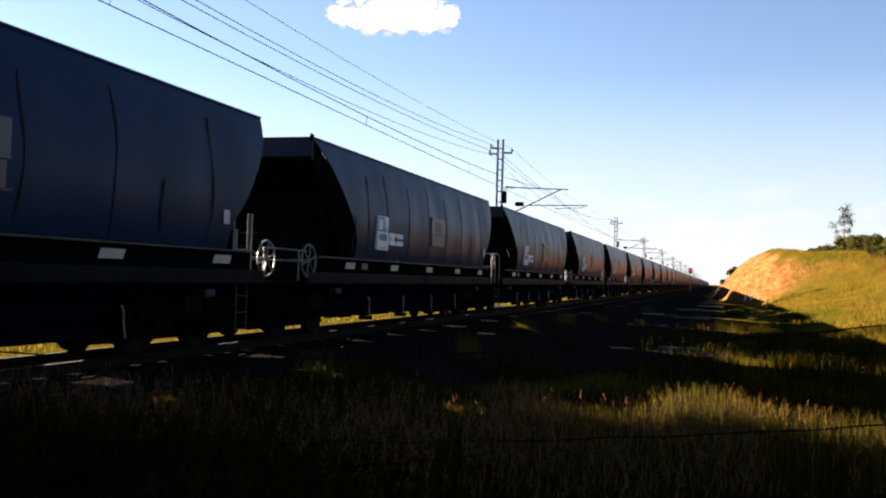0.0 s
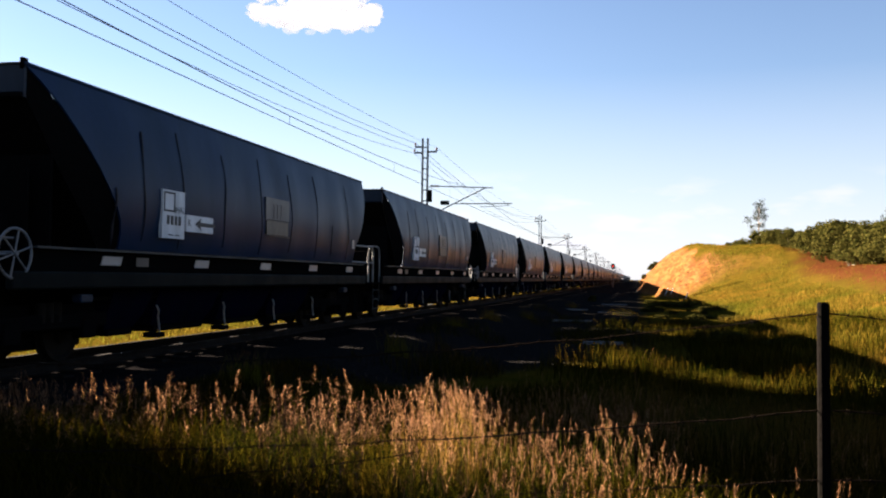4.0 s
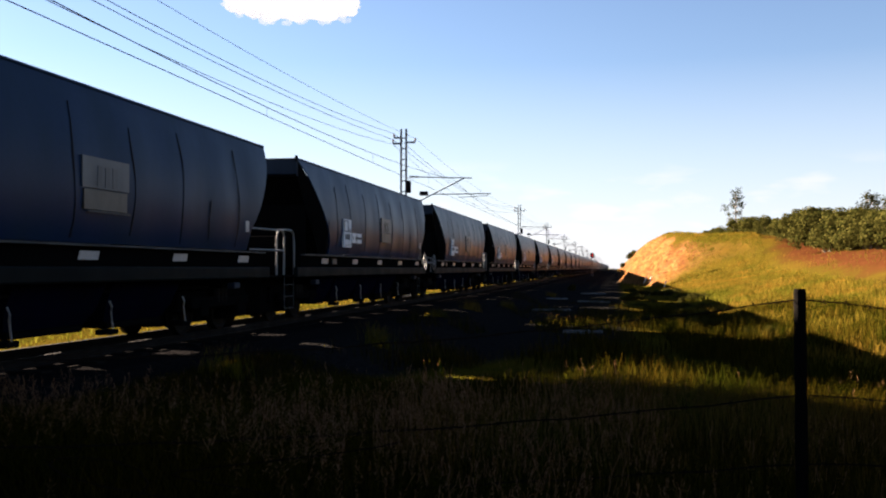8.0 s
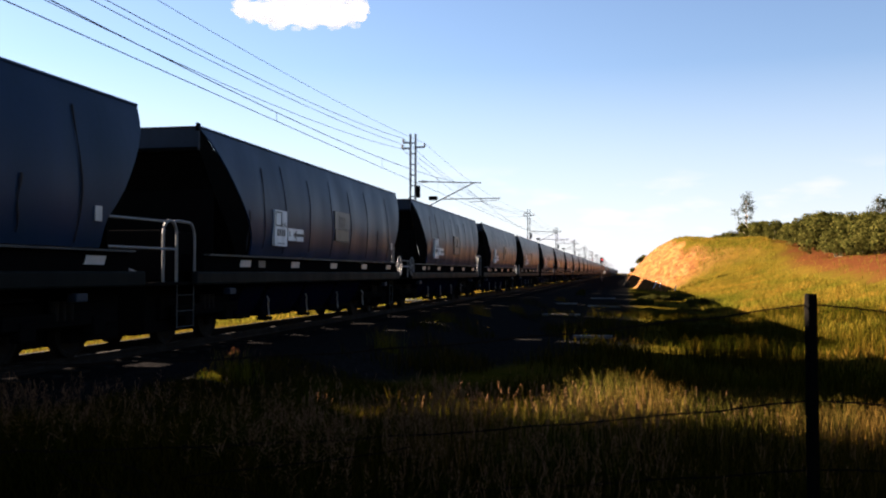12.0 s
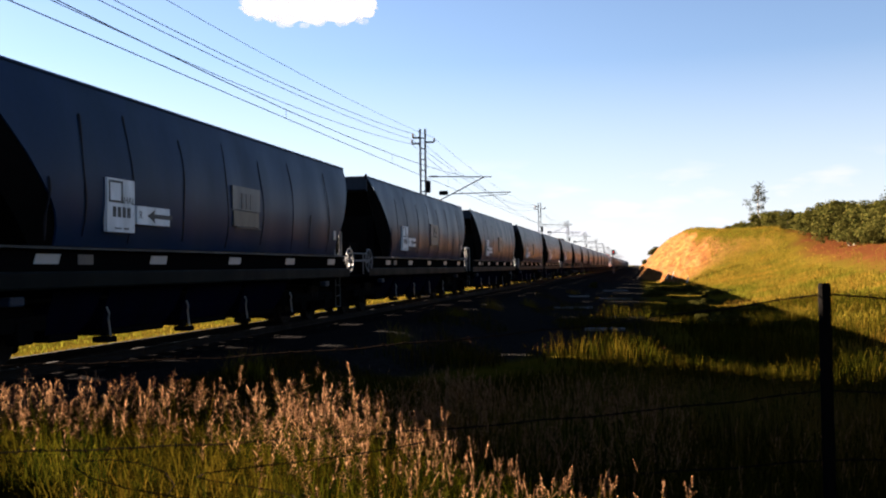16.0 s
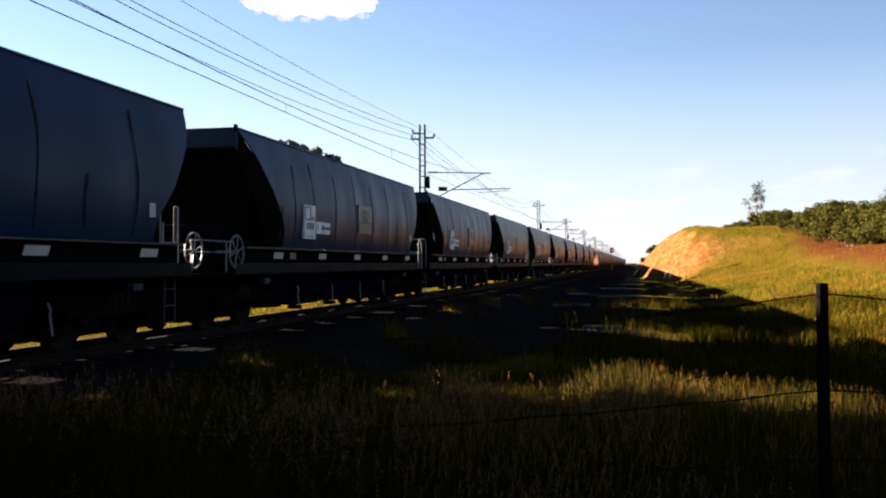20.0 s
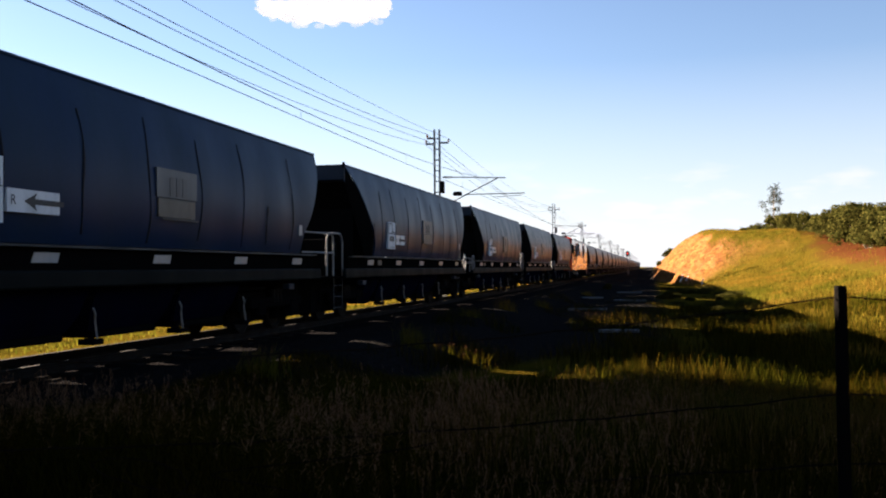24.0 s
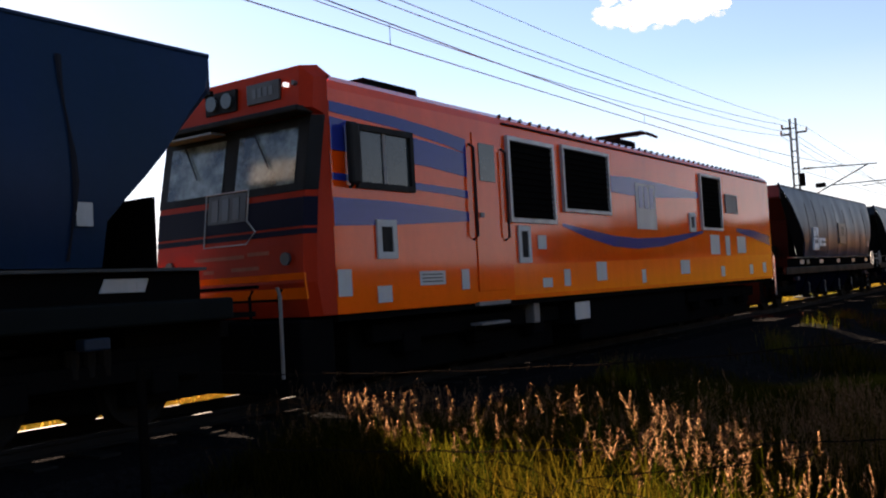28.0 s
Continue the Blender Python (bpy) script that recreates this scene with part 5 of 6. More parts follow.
def build_gum(tall, crown_from, wide, seed, label):
    """A thin gum tree with a sparse crown."""
    r = np.random.default_rng(seed)
    e = new("gum_tree")
    bm = bmesh.new()
    rod(bm, [(0, 0, -0.4), (0.05, 0, tall * 0.3), (-0.05, 0.05, tall * 0.6), (0.08, 0, tall * 0.92)], [0.16, 0.13, 0.09, 0.03], 8)
    tips = []
    for k in range(13):
        z = tall * (crown_from - 0.05 + (0.9 - crown_from) * k / 12)
        t = k * 2.4
        reach = wide * 0.5 * (0.55 + 0.45 * math.sin(k * 1.9)) * (1.0 - 0.35 * k / 12)
        tip = Vector((math.cos(t) * reach, math.sin(t) * reach, z + 0.14 * tall * 0.6))
        rod(bm, [(0, 0, z), (tip.x * 0.5, tip.y * 0.5, z + 0.03 * tall), tuple(tip)], [0.06, 0.04, 0.015], 5)
        tips.append(tip)
    tips.append(Vector((0.1, 0, tall * 0.95)))
    bmesh.ops.recalc_face_normals(bm, faces=bm.faces)
    part("trunk", bm, M["bark"], e)
    pts = []
    for t in tips:
        for j in range(3):
            c = np.array(t) + r.normal(size=3) * 0.32
            pts.append(c + r.normal(size=(38, 3)) * [0.24, 0.24, 0.20])
    v, q = leaf_quads(np.concatenate(pts), 0.10, r)
    crown = soup("crown", v, q, M["gum"])
    crown.parent = e
    return tagged(e, label, "tree")


def build_trees():
    x, y = 0.124 * 150, 150.0
    z = float(land(x, y))
    build_gum(0.0823 * 150 - z, 0.45, 2.8, 2, "thin lone gum tree standing above the bushes").matrix_basis = pose(x, y, z)
    x, y = 0.2542 * 95, 95.0
    z = float(land(x, y))
    build_gum(0.0763 * 95 - z, 0.42, 3.2, 4, "slender gum tree rising from the bushes").matrix_basis = pose(x, y, z)
    x, y = 0.276 * 92, 92.0
    z = float(land(x, y))
    build_gum(0.074 * 92 - z, 0.40, 3.4, 6, "slender gum tree rising from the bushes").matrix_basis = pose(x, y, z)


build_trees()


def blades(x, y, tall, width, bend, r, seg=3):
    """Grass blades as tapering bent strips: arrays in, vertices and quads out."""
    n = len(x)
    z = land(x, y) - 0.03
    a = r.uniform(0, math.tau, n)
    fx, fy = np.cos(a), np.sin(a)
    lean = r.uniform(0.2, 1.0, n) * bend * tall
    v = np.zeros((n, seg + 1, 2, 3))
    for k in range(seg + 1):
        u = k / seg
        w = width * (1 - 0.85 * u) * 0.5
        cx, cy, cz = x + fx * lean * u * u, y + fy * lean * u * u, z + tall * u * (1 - 0.18 * bend * u)
        for s, sg in ((0, -1), (1, 1)):
            v[:, k, s, 0], v[:, k, s, 1], v[:, k, s, 2] = cx - fy * w * sg, cy + fx * w * sg, cz
    i = np.arange(n)[:, None] * (seg + 1) * 2 + np.arange(seg)[None] * 2
    q = np.stack([i, i + 1, i + 3, i + 2], -1).reshape(-1, 4)
    tip = v[:, seg].mean(1)
    return v.reshape(-1, 3), q, tip


def heads(tip, size, r):
    """Feathery seed heads: a plume of slivers round the top of each stalk."""
    vs, qs, b = [], [], 0
    n = len(tip)
    lean = r.normal(0, 0.22, (n, 2))
    plume = smooth((-0.8 - tip[:, 0]) / 1.2) * smooth((7.5 - tip[:, 1]) / 1.5)
    full = r.uniform(0.35, 1.0, n) * (0.75 + 1.0 * plume)
    length = size * r.uniform(0.55, 1.2, n) * (0.75 + 0.35 * plume)
    for k in range(30):
        u = k / 29
        a = r.uniform(0, math.tau, n)
        at = length * (u - 0.6)
        c = tip + np.stack([lean[:, 0] * at, lean[:, 1] * at, at], -1)
        h = length * r.uniform(0.10, 0.30, n)
        out = full * r.uniform(0.2, 2.0, n) * h * (1.35 - u)
        w = r.uniform(0.0011, 0.0032, n)
        end = c + np.stack([np.cos(a) * out + lean[:, 0] * h, np.sin(a) * out + lean[:, 1] * h, h * r.uniform(0.3, 0.9, n)], -1)
        dx = np.stack([-np.sin(a) * w, np.cos(a) * w, np.zeros(n)], -1)
        m = (c + end) / 2
        vs.append(np.stack([c, m + dx, end, m - dx], 1).reshape(-1, 3))
        qs.append(np.arange(n * 4).reshape(n, 4) + b)
        b += n * 4
    return np.concatenate(vs), np.concatenate(qs)


def nearest(x):
    """Where the clump of plumed grass begins, seen from the verge."""
    return 4.0 + 0.32 * np.clip(-1.2 - x, 0, 4)


def height_of(x, y):
    """How tall the verge grass stands, to the tips of its stalks."""
    patch = 0.94 + 0.09 * ripple(x * 1.9 + 3, y * 1.9)
    tall = 0.62 + 0.28 * smooth((-0.5 - x) / 1) * smooth((nearest(x) + 2.6 - y) / 0.8) * smooth((y - nearest(x) + 0.3) / 0.5) + 0.22 * np.exp(-((x + 0.2) / 1.3) ** 2 - ((y - 11.1) / 1.0) ** 2)
    low = 1 - 0.50 * smooth((-1.6 - x) / 2) * smooth((y - 7.5) / 2.5)
    front = 1 - 0.58 * smooth((-0.7 - x) / 0.8) * smooth((nearest(x) + 0.2 - y) / 0.4)
    return tall * patch * low * front * (0.55 + 0.45 * smooth((0.35 * x + 0.94 * y - 2.9) / 0.8))


def thick(x, y):
    """How thick the flowering stalks stand, in drifts."""
    clump = smooth((x + 5.7) / 0.6) * smooth((-0.9 - x) / 0.5) * smooth((y - nearest(x) - 0.55) / 0.35) * smooth((nearest(x) + 1.6 - y) / 0.5)
    clump = np.maximum(clump, np.exp(-((x + 0.38) / 0.28) ** 2 - ((y - 5.3) / 0.4) ** 2))
    drift = 0.5 + 0.5 * ripple(x * 2.6 + 1, y * 2.2 + 2)
    near = 0.05 + 0.13 * smooth((x + 1.2) / 0.6) * smooth((9.5 - y) / 1.5) * smooth((y - 3.8) / 1.0) + 0.35 * np.exp(-((x + 0.4) / 1.8) ** 2 - ((y - 11.0) / 1.4) ** 2) + 0.40 * smooth((8.2 - y) / 1.2) * smooth((1.2 - x) / 1.5) * (1 - 0.72 * smooth((-0.7 - x) / 0.6) * smooth((nearest(x) + 0.3 - y) / 0.4))
    near = near * (0.15 + 0.85 * smooth((0.35 * x + 0.94 * y - 3.1) / 0.6))
    return near * (0.10 + 0.90 * smooth((drift - 0.35) / 0.35)) * (1 - 0.45 * smooth((x - 0.5) / 2.0)) * (1 - 0.55 * smooth((-3.6 - x) / 1.6) * smooth((y - 6.2) / 1.0)) * (1 - clump) + clump * (0.45 + 0.5 * smooth((drift - 0.25) / 0.2))


def build_verge():
    r = np.random.default_rng(21)

    def area(n, x0, x1, y0, y1):
        return r.uniform(x0, x1, n), r.uniform(y0, y1, n)

    # fine leaf grass under the stalks
    x, y = area(190000, -6.6, 7.0, 2.6, 16.5)
    keep = r.uniform(size=len(x)) < np.clip(1.15 - (y - 6) / 16, 0.4, 1.0)
    x, y = x[keep], y[keep]
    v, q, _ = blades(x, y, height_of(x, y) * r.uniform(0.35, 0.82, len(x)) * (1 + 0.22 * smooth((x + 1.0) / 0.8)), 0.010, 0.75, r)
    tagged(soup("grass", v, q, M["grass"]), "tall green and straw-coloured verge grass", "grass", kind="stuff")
    # flowering stalks with pale heads
    x, y = area(40000, -6.6, 7.0, 3.0, 16.0)
    keep = r.uniform(size=len(x)) < thick(x, y)
    x, y = x[keep], y[keep]
    tall = height_of(x, y) * np.where(r.uniform(size=len(x)) < 0.05, r.uniform(1.03, 1.20, len(x)), r.uniform(0.66, 1.04, len(x)))
    v, q, tip = blades(x, y, tall, 0.005, 0.40, r)
    tagged(soup("grass_stalks", v, q, M["grass"]), "thin straw-coloured flowering grass stalks", "grass", kind="stuff")
    v, q = heads(tip, 0.14, r)
    tagged(soup("seed_heads", v, q, M["seed"]), "pinkish pale feathery grass seed heads", "grass", kind="stuff")
    # upright straw-coloured spikes in mounds
    x, y = area(52000, -1.6, 5.6, 3.6, 13.0)
    mound = smooth(0.5 + 0.55 * ripple(x * 2.1 + 4, y * 1.5) + 0.35 * ripple(x * 4.3, y * 3.1 + 2))
    keep = r.uniform(size=len(x)) < (0.12 + 0.88 * mound) * smooth((x + 1.5) / 0.5)
    x, y, mound = x[keep], y[keep], mound[keep]
    tall = (0.40 + 0.32 * mound) * r.uniform(0.62, 1.08, len(x)) * (0.75 + 0.25 * smooth((y - 4.5) / 1.5)) + 0.22 * np.exp(-((x + 0.2) / 1.3) ** 2 - ((y - 11.1) / 1.0) ** 2)
    v, q, tip = blades(x, y, tall, 0.0095, 0.30, r)
    tagged(soup("spike_grass", v, q, M["straw"]), "upright straw-coloured grass spikes in mounds", "grass", kind="stuff")
    v, q = heads(tip[::5], 0.085, r)
    tagged(soup("spike_heads", v, q, M["straw"]), "narrow straw-coloured grass spikes", "grass", kind="stuff")
    # a taller stand of ripe grass in broken bunches
    x, y = area(9000, -1.7, 0.55, 5.6, 7.7)
    bunch = smooth(0.45 + 0.9 * ripple(x * 4.7 + 2, y * 3.4) + 0.5 * ripple(x * 9.1, y * 6.0 + 1))
    keep = r.uniform(size=len(x)) < 0.26 * (0.15 + 0.85 * bunch) * smooth((0.5 - x) / 0.5) * smooth((x + 1.7) / 0.4)
    x, y, bunch = x[keep], y[keep], bunch[keep]
    tall = (0.62 + 0.20 * bunch) * r.uniform(0.72, 1.10, len(x)) * (1 - 0.16 * smooth((x + 0.2) / 0.5))
    v, q, tip = blades(x, y, tall, 0.008, 0.25, r)
    tagged(soup("ripe_grass", v, q, M["straw"]), "tall stand of ripe straw-coloured grass in bunches", "grass", kind="stuff")
    v, q = heads(tip, 0.12, r)
    tagged(soup("ripe_heads", v, q, M["seed"]), "pinkish ripe grass heads over the tall bunches", "grass", kind="stuff")
    # rougher, lower grass on towards the hill and along the drain
    x, y = area(60000, -5.5, 9.0, 15.0, 46.0)
    keep = r.uniform(size=len(x)) < np.clip(smooth((x + 2.6) / 2.0), 0, 1) * np.where((x < 1.5) & (y > 22), 0.25, 1.0)
    x, y = x[keep], y[keep]
    v, q, _ = blades(x, y, r.uniform(0.18, 0.62, len(x)) * (0.45 + 0.75 * smooth(0.5 + 0.9 * ripple(x * 2.3 + 1, y * 1.7))), 0.020, 0.5, r, 2)
    tagged(soup("drain_grass", v, q, M["grass"]), "rough grass along the drain", "grass", kind="stuff")
    # hill
    x, y = area(120000, 4.6, 34.0, 12.0, 142.0)
    keep = (x - 0.06 * y < 9.8) | (r.uniform(size=len(x)) < 0.05)
    keep &= r.uniform(size=len(x)) < 0.35 + 0.65 * (ripple(x * 0.9, y * 0.7) > -0.3)
    keep &= ~((y > 109) & (x < 8.6 - 0.03 * (y - 110)))
    x, y = x[keep], y[keep]
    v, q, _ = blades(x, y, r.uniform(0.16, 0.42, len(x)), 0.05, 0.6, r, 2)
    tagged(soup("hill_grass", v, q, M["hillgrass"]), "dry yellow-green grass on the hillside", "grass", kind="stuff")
    # beyond the track
    x, y = area(56000, -34.0, -11.35, 2.0, 90.0)
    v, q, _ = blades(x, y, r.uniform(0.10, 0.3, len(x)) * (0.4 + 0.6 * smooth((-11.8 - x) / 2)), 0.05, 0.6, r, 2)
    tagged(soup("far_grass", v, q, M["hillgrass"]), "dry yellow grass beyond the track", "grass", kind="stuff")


build_verge()


def build_tufts():
    """Straw tufts and weeds beside the ballast."""
    r = np.random.default_rng(5)
    for x, y, h in ((-6.0, 13.4, 0.6), (-5.5, 20.6, 0.65), (-6.2, 31.0, 0.4), (-5.9, 37.0, 0.6), (-4.6, 66.0, 0.5), (-5.2, 44.0, 0.5)):
        n = 150
        v, q, tip = blades(x + r.normal(0, 0.20, n), y + r.normal(0, 0.20, n), r.uniform(0.5, 1.0, n) * h, 0.014, 0.6, r)
        tuft = tagged(soup("grass_tuft", v, q, M["hillgrass"]), "dry straw-coloured weed tuft beside the ballast", "grass tuft", "tufts by the track", "stuff")
        v, q = heads(tip[::2], 0.12, r)
        part_of = soup("seed_heads", v, q, M["weed"])
        part_of.parent = tuft
    # thin weeds scattered over the gravel, in drifts
    n = 60000
    x, y = r.uniform(-6.6, 0.6, n), r.uniform(9.5, 58.0, n)
    drift = smooth((ripple(x * 1.9 + 2, y * 1.1) + 0.5 * ripple(x * 4.1, y * 2.7 + 1) - 0.15) / 0.5)
    keep = r.uniform(size=n) < drift * (0.85 - 0.6 * smooth((y - 24) / 20)) * (0.35 + 0.65 * smooth((x + 6.2) / 2.5))
    x, y = x[keep], y[keep]
    tall = r.uniform(0.14, 0.42, len(x)) * (0.6 + 0.7 * drift[keep])
    v, q, tip = blades(x, y, tall, 0.016, 0.5, r, 2)
    tagged(soup("gravel_weeds", v, q, M["grass"]), "thin dry weeds growing through the gravel", "weeds", kind="stuff")
    v, q = heads(tip[::6], 0.10, r)
    tagged(soup("weed_heads", v, q, M["weed"]), "reddish seed heads of weeds in the gravel", "weeds", kind="stuff")


build_tufts()

# ---- fence ----
FENCE = [(8.2, 7.9), (1.055, 5.6), (-5.9, 4.35)]


def barbed(a, b, sag, name="barbed_wire"):
    bm = bmesh.new()
    a, b = Vector(a), Vector(b)
    n = 26
    pts = [a.lerp(b, k / n) + Vector((0, 0, -4 * sag * (k / n) * (1 - k / n) + 0.006 * math.sin(k * 2.3))) for k in range(n + 1)]
    rod(bm, pts, 0.0045, 5)
    for k in range(1, n * 2):
        p, d = pts[min(n, k // 2)].lerp(pts[min(n, k // 2 + 1)], 0.5 * (k % 2)), Vector((0.012, 0.004, 0.017 if k % 2 else -0.017))
        rod(bm, [p - d, p + d], 0.0022, 4)
        d = Vector((-0.010, 0.012, 0.014))
        rod(bm, [p - d, p + d], 0.0022, 4)
    bmesh.ops.recalc_face_normals(bm, faces=bm.faces)
    return part(name, bm, M["fence_wire"], None)


def build_fence():
    tops = []
    for k, (x, y) in enumerate(FENCE):
        z = float(land(x, y))
        top = -0.118 if k == 1 else z + 1.2
        bm = bmesh.new()
        rod(bm, [(x, y, z - 0.3), (x, y, z + 0.4), (x - 0.006, y, top - 0.02), (x - 0.006, y, top)], [0.037, 0.036, 0.035, 0.031], 12)
        bmesh.ops.recalc_face_normals(bm, faces=bm.faces)
        p = part("fence_post", bm, M["post_wood"])
        tagged(p, "weathered dark round timber fence post", "fence post", "fence posts")
        tops.append((x, y, top, z))
    for (xa, ya, ta, za), (xb, yb, tb, zb) in zip(tops, tops[1:]):
        for da, sag in ((0.062, 0.17), (0.62, 0.12), (1.02, 0.05)):
            w = barbed((xa, ya, ta - da), (xb, yb, tb - da), sag)
            tagged(w, "rusty barbed wire strung between fence posts", "barbed wire", "fence wires")
    # a loose curl of old wire in the grass
    bm = bmesh.new()
    pts = [(-2.35 + 0.35 * math.cos(t * 0.55) + 0.05 * t, 3.55 + 0.20 * math.sin(t * 0.55), -0.98 + 0.10 * math.sin(t * 0.35) + 0.008 * t) for t in range(24)]
    rod(bm, pts, 0.0026, 5)
    bmesh.ops.recalc_face_normals(bm, faces=bm.faces)
    tagged(part("wire_coil", bm, M["fence_wire"]), "loose curl of old fence wire in the grass", "wire")


build_fence()

# ---- lineside things ----


def build_lineside():
    # discarded sleepers lying on the gravel
    for x, y, a, w in ((-3.2, 45.4, 3, 1.9), (-1.4, 57.4, -4, 2.0), (-1.1, 30.2, 2, 1.3), (-4.3, 62.5, 5, 2.0), (-1.9, 76.0, 4, 2.0)):
        z = float(land(x, y))
        bm = boxes((-w / 2, w / 2, -0.12, 0.12, -0.08, 0.09), bevel=0.02)
        ob = tagged(part("old_sleeper", bm, M["concrete"]), "discarded grey concrete sleeper lying on gravel", "sleeper", "discarded sleepers")
        ob.matrix_basis = pose(x, y, z, 1.5, 0, a)
    # pale pegs at the foot of the cutting
    for x, y, t in ((3.4, 117.5, 24), (4.0, 116.0, 20), (5.4, 108.0, 16)):
        z = float(land(x, y))
        ob = tagged(part("marker_peg", boxes((-0.05, 0.05, -0.05, 0.05, -0.2, 0.8), bevel=0.01), M["white"]), "leaning white marker peg by the cutting", "peg", "marker pegs")
        ob.matrix_basis = pose(x, y, z, 0, t, 0)
    # colour-light signal beside the line
    x, y = -5.8, 220.0
    e = new("signal")
    part("post", rods([(0, 0, -1.9), (0, 0, 2.6)], r=0.08), M["galv"], e)
    part("backboard", boxes((-0.42, 0.42, -0.04, 0.04, 2.5, 3.7), bevel=0.03), M["louvre"], e)
    hd = part("lamp_house", boxes((-0.22, 0.22, -0.22, -0.04, 2.65, 3.55), bevel=0.03), M["louvre"], e)
    part("red_light", disc(bmesh.new(), (0, -0.24, 3.15), "y", 0.11, 0.04), M["redlamp"], hd, "lit red signal light")
    part("dark_light", disc(bmesh.new(), (0, -0.24, 2.82), "y", 0.13, 0.04), M["glass"], hd)
    part("ladder", rods([(-0.2, 0.3, -1.9), (-0.2, 0.3, 2.6)], [(0.2, 0.3, -1.9), (0.2, 0.3, 2.6)], r=0.02, seg=5), M["galv"], e)
    tagged(e, "railway colour-light signal showing red", "signal").matrix_basis = pose(x, y, 0)


build_lineside()


def build_far_trees():
    """Scrub beyond the line, seen between the vehicles."""
    src = build_bush("scrub_tree", 14, 7.0, 6.0, 2600, "dull green scrub tree beyond the railway", "tree")
    r = random.Random(4)
    src.matrix_basis = pose(-92, 36, float(land(-92, 36)))
    for k in range(34):
        y = -20 + k * 9.0 + r.uniform(-3, 3)
        x = -92 - r.uniform(0, 26)
        place(src, pose(x, y, float(land(x, y)) - 0.1, 0, 0, r.uniform(0, 360)) @ Matrix.Scale(r.uniform(0.7, 1.25), 4))


build_far_trees()


def build_back_trees():
    """Unseen scrub added behind the camera, which closes the place, blocks sky light and shows in the paint of the
    train.
    """
    src = build_bush("roadside_tree", 17, 7.5, 7.0, 2600, "dark green scrub tree added out of view behind the verge", "tree")
    r = random.Random(6)
    src.matrix_basis = pose(13, 1.5, float(land(13, 1.5)))
    for k in range(26):
        t = k / 25
        x, y = 14 - 24 * t + r.uniform(-1, 3), 4 - 16 * smooth(t * 2.2) + r.uniform(-3, 1)
        place(src, pose(x, float(y), float(land(x, float(y))) - 0.1, 0, 0, r.uniform(0, 360)) @ Matrix.Scale(r.uniform(0.55, 0.9), 4))
    for k in range(22):
        t = k / 21
        x, y = 15.0 + 6.0 * t + r.uniform(-0.6, 2.0), 5.5 + 33 * t + r.uniform(-1.2, 0.5)
        place(src, pose(x, y, float(land(x, y)) - 0.1, 0, 0, r.uniform(0, 360)) @ Matrix.Scale(r.uniform(0.32, 0.55), 4))
    # a nearer row, added out of view to darken low reflections in the wagons
    for k in range(30):
        t = k / 29
        y = -9 + 47 * t + r.uniform(-0.8, 0.8)
        x = 7.2 + 0.36 * max(y, 0.0) + r.uniform(0.0, 1.5)
        place(src, pose(x, y, float(land(x, y)) - 0.1, 0, 0, r.uniform(0, 360)) @ Matrix.Scale(r.uniform(0.34, 0.5), 4))


build_back_trees()


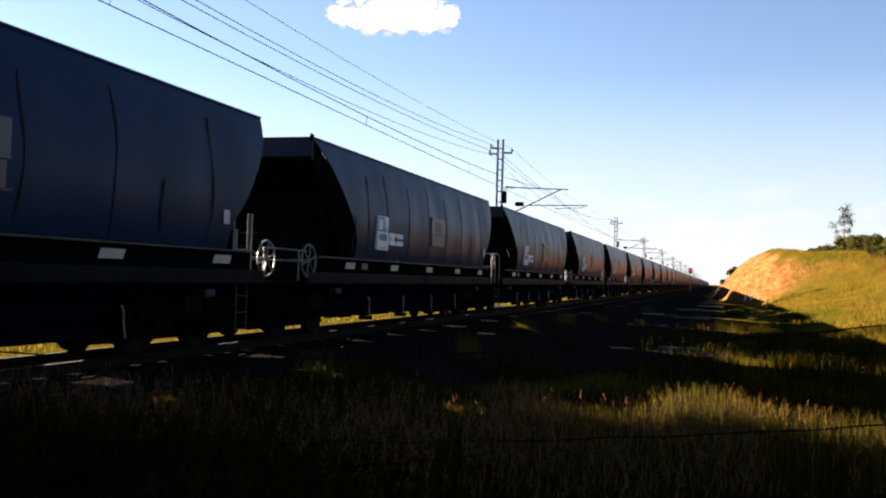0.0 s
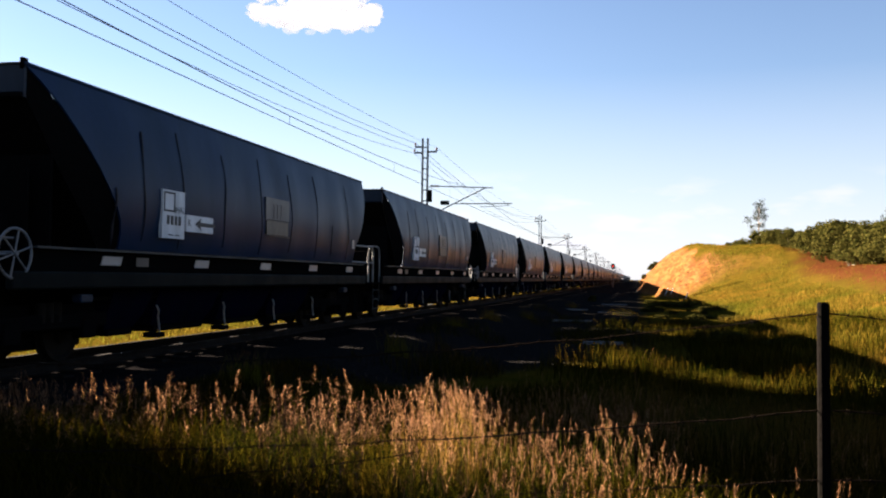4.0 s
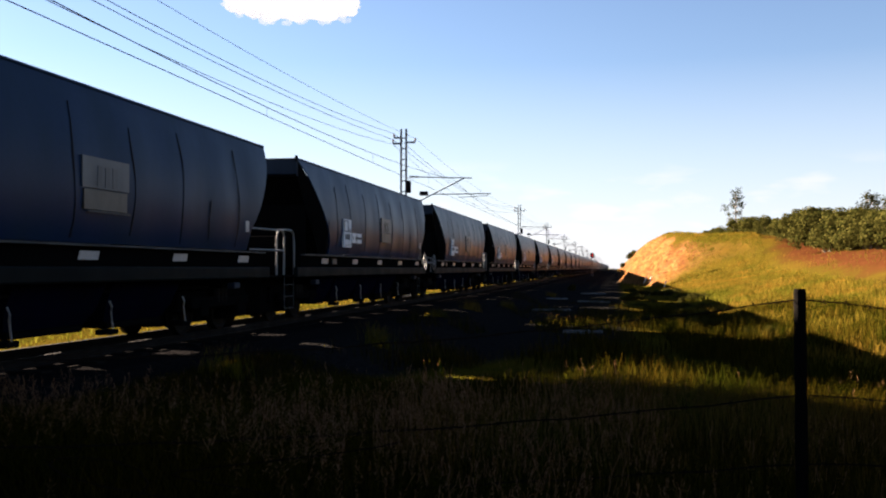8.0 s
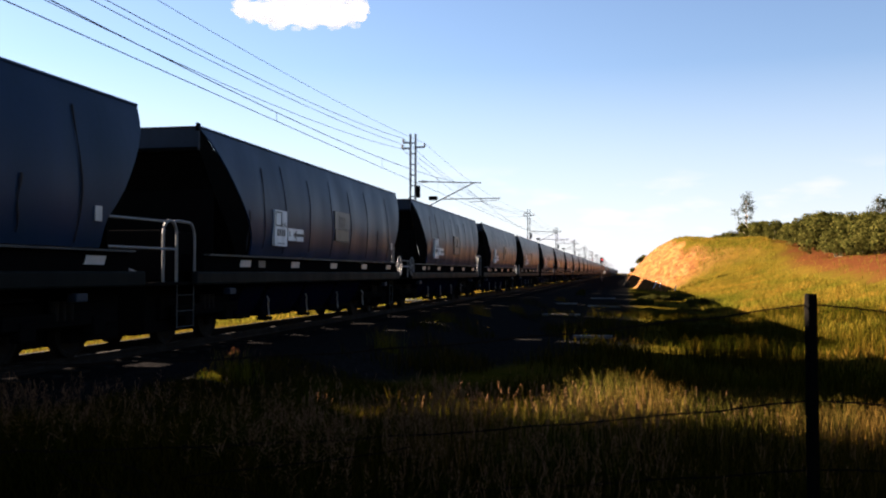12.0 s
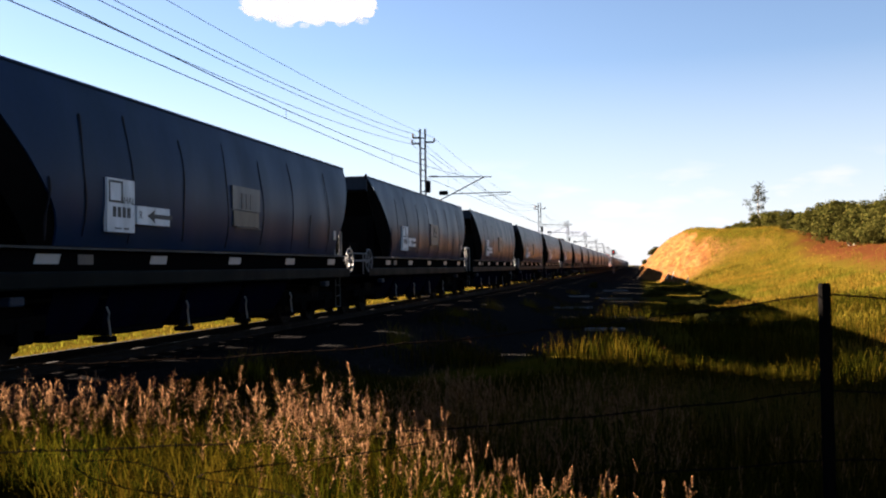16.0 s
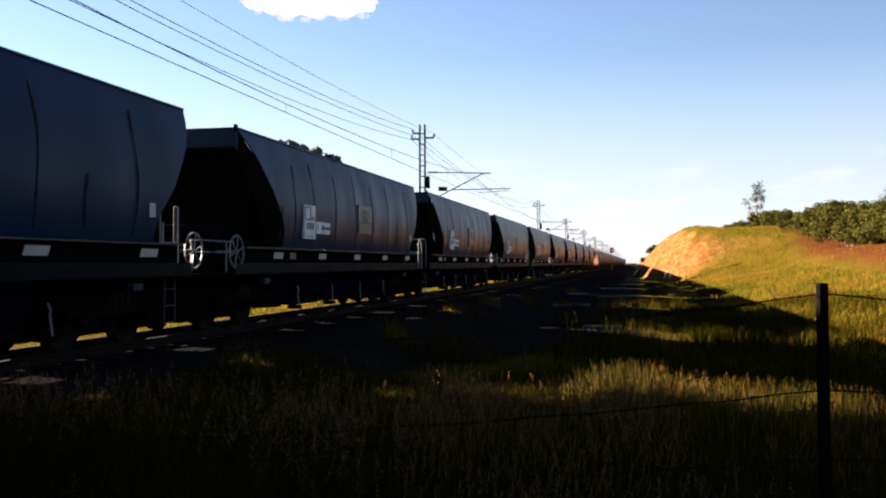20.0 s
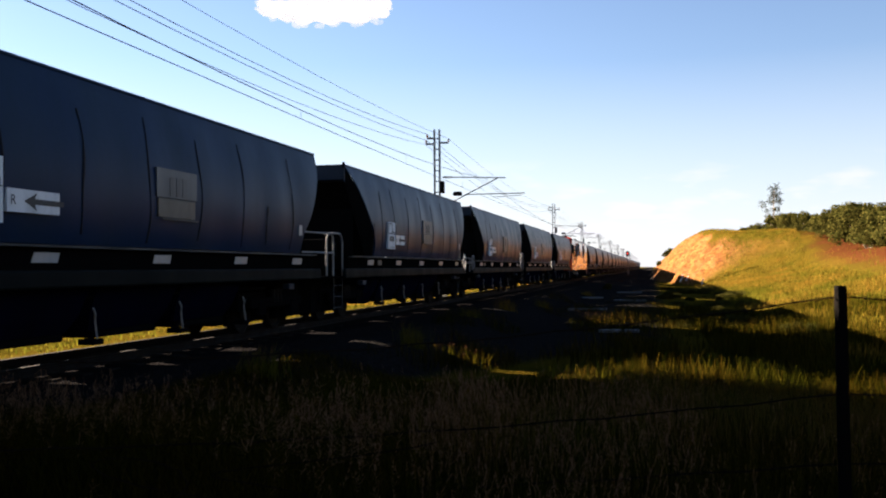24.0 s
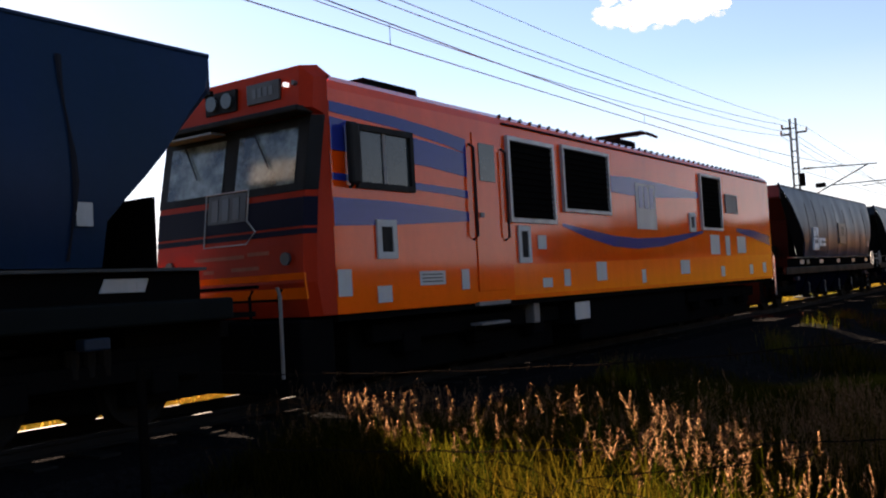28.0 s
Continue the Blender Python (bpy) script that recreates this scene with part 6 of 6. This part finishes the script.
def build_cloud():
    """A fair-weather cloud: heaped puffs over a flat base."""
    r = random.Random(9)
    s = Nodes("cloud_white", 1.0)
    s.color((0.062, 0.062, 0.064))
    s.b.inputs["Specular IOR Level"].default_value = 0.0
    # emission stands in for sunlight scattered through the puffs
    s.b.inputs["Emission Color"].default_value, s.b.inputs["Emission Strength"].default_value = (1.0, 0.985, 0.95, 1), 0.071
    bm = bmesh.new()
    u = 2400.0 / 1606 * 1.10
    puffs = [(-85, -14, 18), (-70, -17, 18), (-99, -13, 12), (-54, -18, 17), (-36, -18, 21), (-12, -18, 23), (14, -18, 23), (40, -18, 23), (64, -17, 21), (86, -13, 18), (100, -7, 13), (92, 4, 12),
             (-36, 1, 16), (-19, 9, 19), (0, 13, 21), (20, 15, 21), (40, 13, 21), (56, 13, 19), (-8, 27, 13), (9, 31, 13), (26, 28, 13), (43, 30, 12), (57, 27, 12),
             (-92, 13, 5), (-84, 17, 5), (-63, 15, 6), (-54, 17, 5), (-29, 24, 7)]
    for px, pz, pr in puffs:
        for j in range(4):
            k = 0.3 * pr
            c = Vector(((px + r.uniform(-k, k)) * u, r.uniform(-40, 40), (pz + r.uniform(-k, k) * 0.7) * u))
            bmesh.ops.create_icosphere(bm, subdivisions=4, radius=pr * u * r.uniform(0.6, 0.85), matrix=Matrix.Translation(c) @ Matrix.Diagonal((1.1, 1.0, 0.85, 1)))
    for v in bm.verts:
        p = v.co / 22
        for k, d in ((1.0, 4.5), (2.7, 2.2), (6.0, 1.1)):
            v.co += Vector((noise.noise(p * k), noise.noise(p * k + Vector((7, 3, 1))), noise.noise(p * k + Vector((2, 9, 5))))) * d
        if v.co.z < -36 * u:
            v.co.z = -36 * u + (v.co.z + 36 * u) * 0.3
    ob = tagged(part("cloud", bm, s.mat, None, smooth=True), "small bright white cumulus cloud in the sky", "cloud", kind="structure")
    ob.matrix_basis = pose(-0.3714 * 2400, 2400, 0.3143 * 2400, 0, 0, 20)
    # thin vapour round the rim, its scattered sunlight also put in as glow
    thin = Nodes("thin_cloud", 1.0)
    thin.color((0.062, 0.062, 0.064))
    thin.b.inputs["Specular IOR Level"].default_value = 0.0
    thin.b.inputs["Emission Color"].default_value, thin.b.inputs["Emission Strength"].default_value = (1.0, 0.985, 0.95, 1), 0.071
    thin.l.new(thin.ramp(thin.noise(0.06, 5, 0.7), [(0.36, 0.03), (0.66, 0.55)]), thin.b.inputs["Alpha"])
    bm = bmesh.new()
    for px, pz, pr in puffs:
        for j in range(8):
            a = r.uniform(0, math.tau)
            c = Vector(((px + 0.95 * pr * math.cos(a)) * u, r.uniform(-40, 40), (pz + 0.8 * pr * math.sin(a)) * u))
            bmesh.ops.create_icosphere(bm, subdivisions=3, radius=(2.5 + 0.36 * pr) * u * r.uniform(0.4, 1.0), matrix=Matrix.Translation(c) @ Matrix.Diagonal((1.5, 0.6, 0.75, 1)))
    for v in bm.verts:
        p = v.co / 14
        v.co += Vector((noise.noise(p), 0, noise.noise(p + Vector((2, 9, 5))))) * 6 + Vector((noise.noise(p * 3), 0, noise.noise(p * 3 + Vector((4, 1, 8))))) * 3
    part("wisps", bm, thin.mat, ob, "thin torn vapour at the rim", smooth=True)


build_cloud()


# ---- what moves ----
def motions():
    for ob, place in TRAIN:
        walk(ob, [(t, pose(TRACK, place - run(t), 0)) for t in range(0, 29)])


motions()
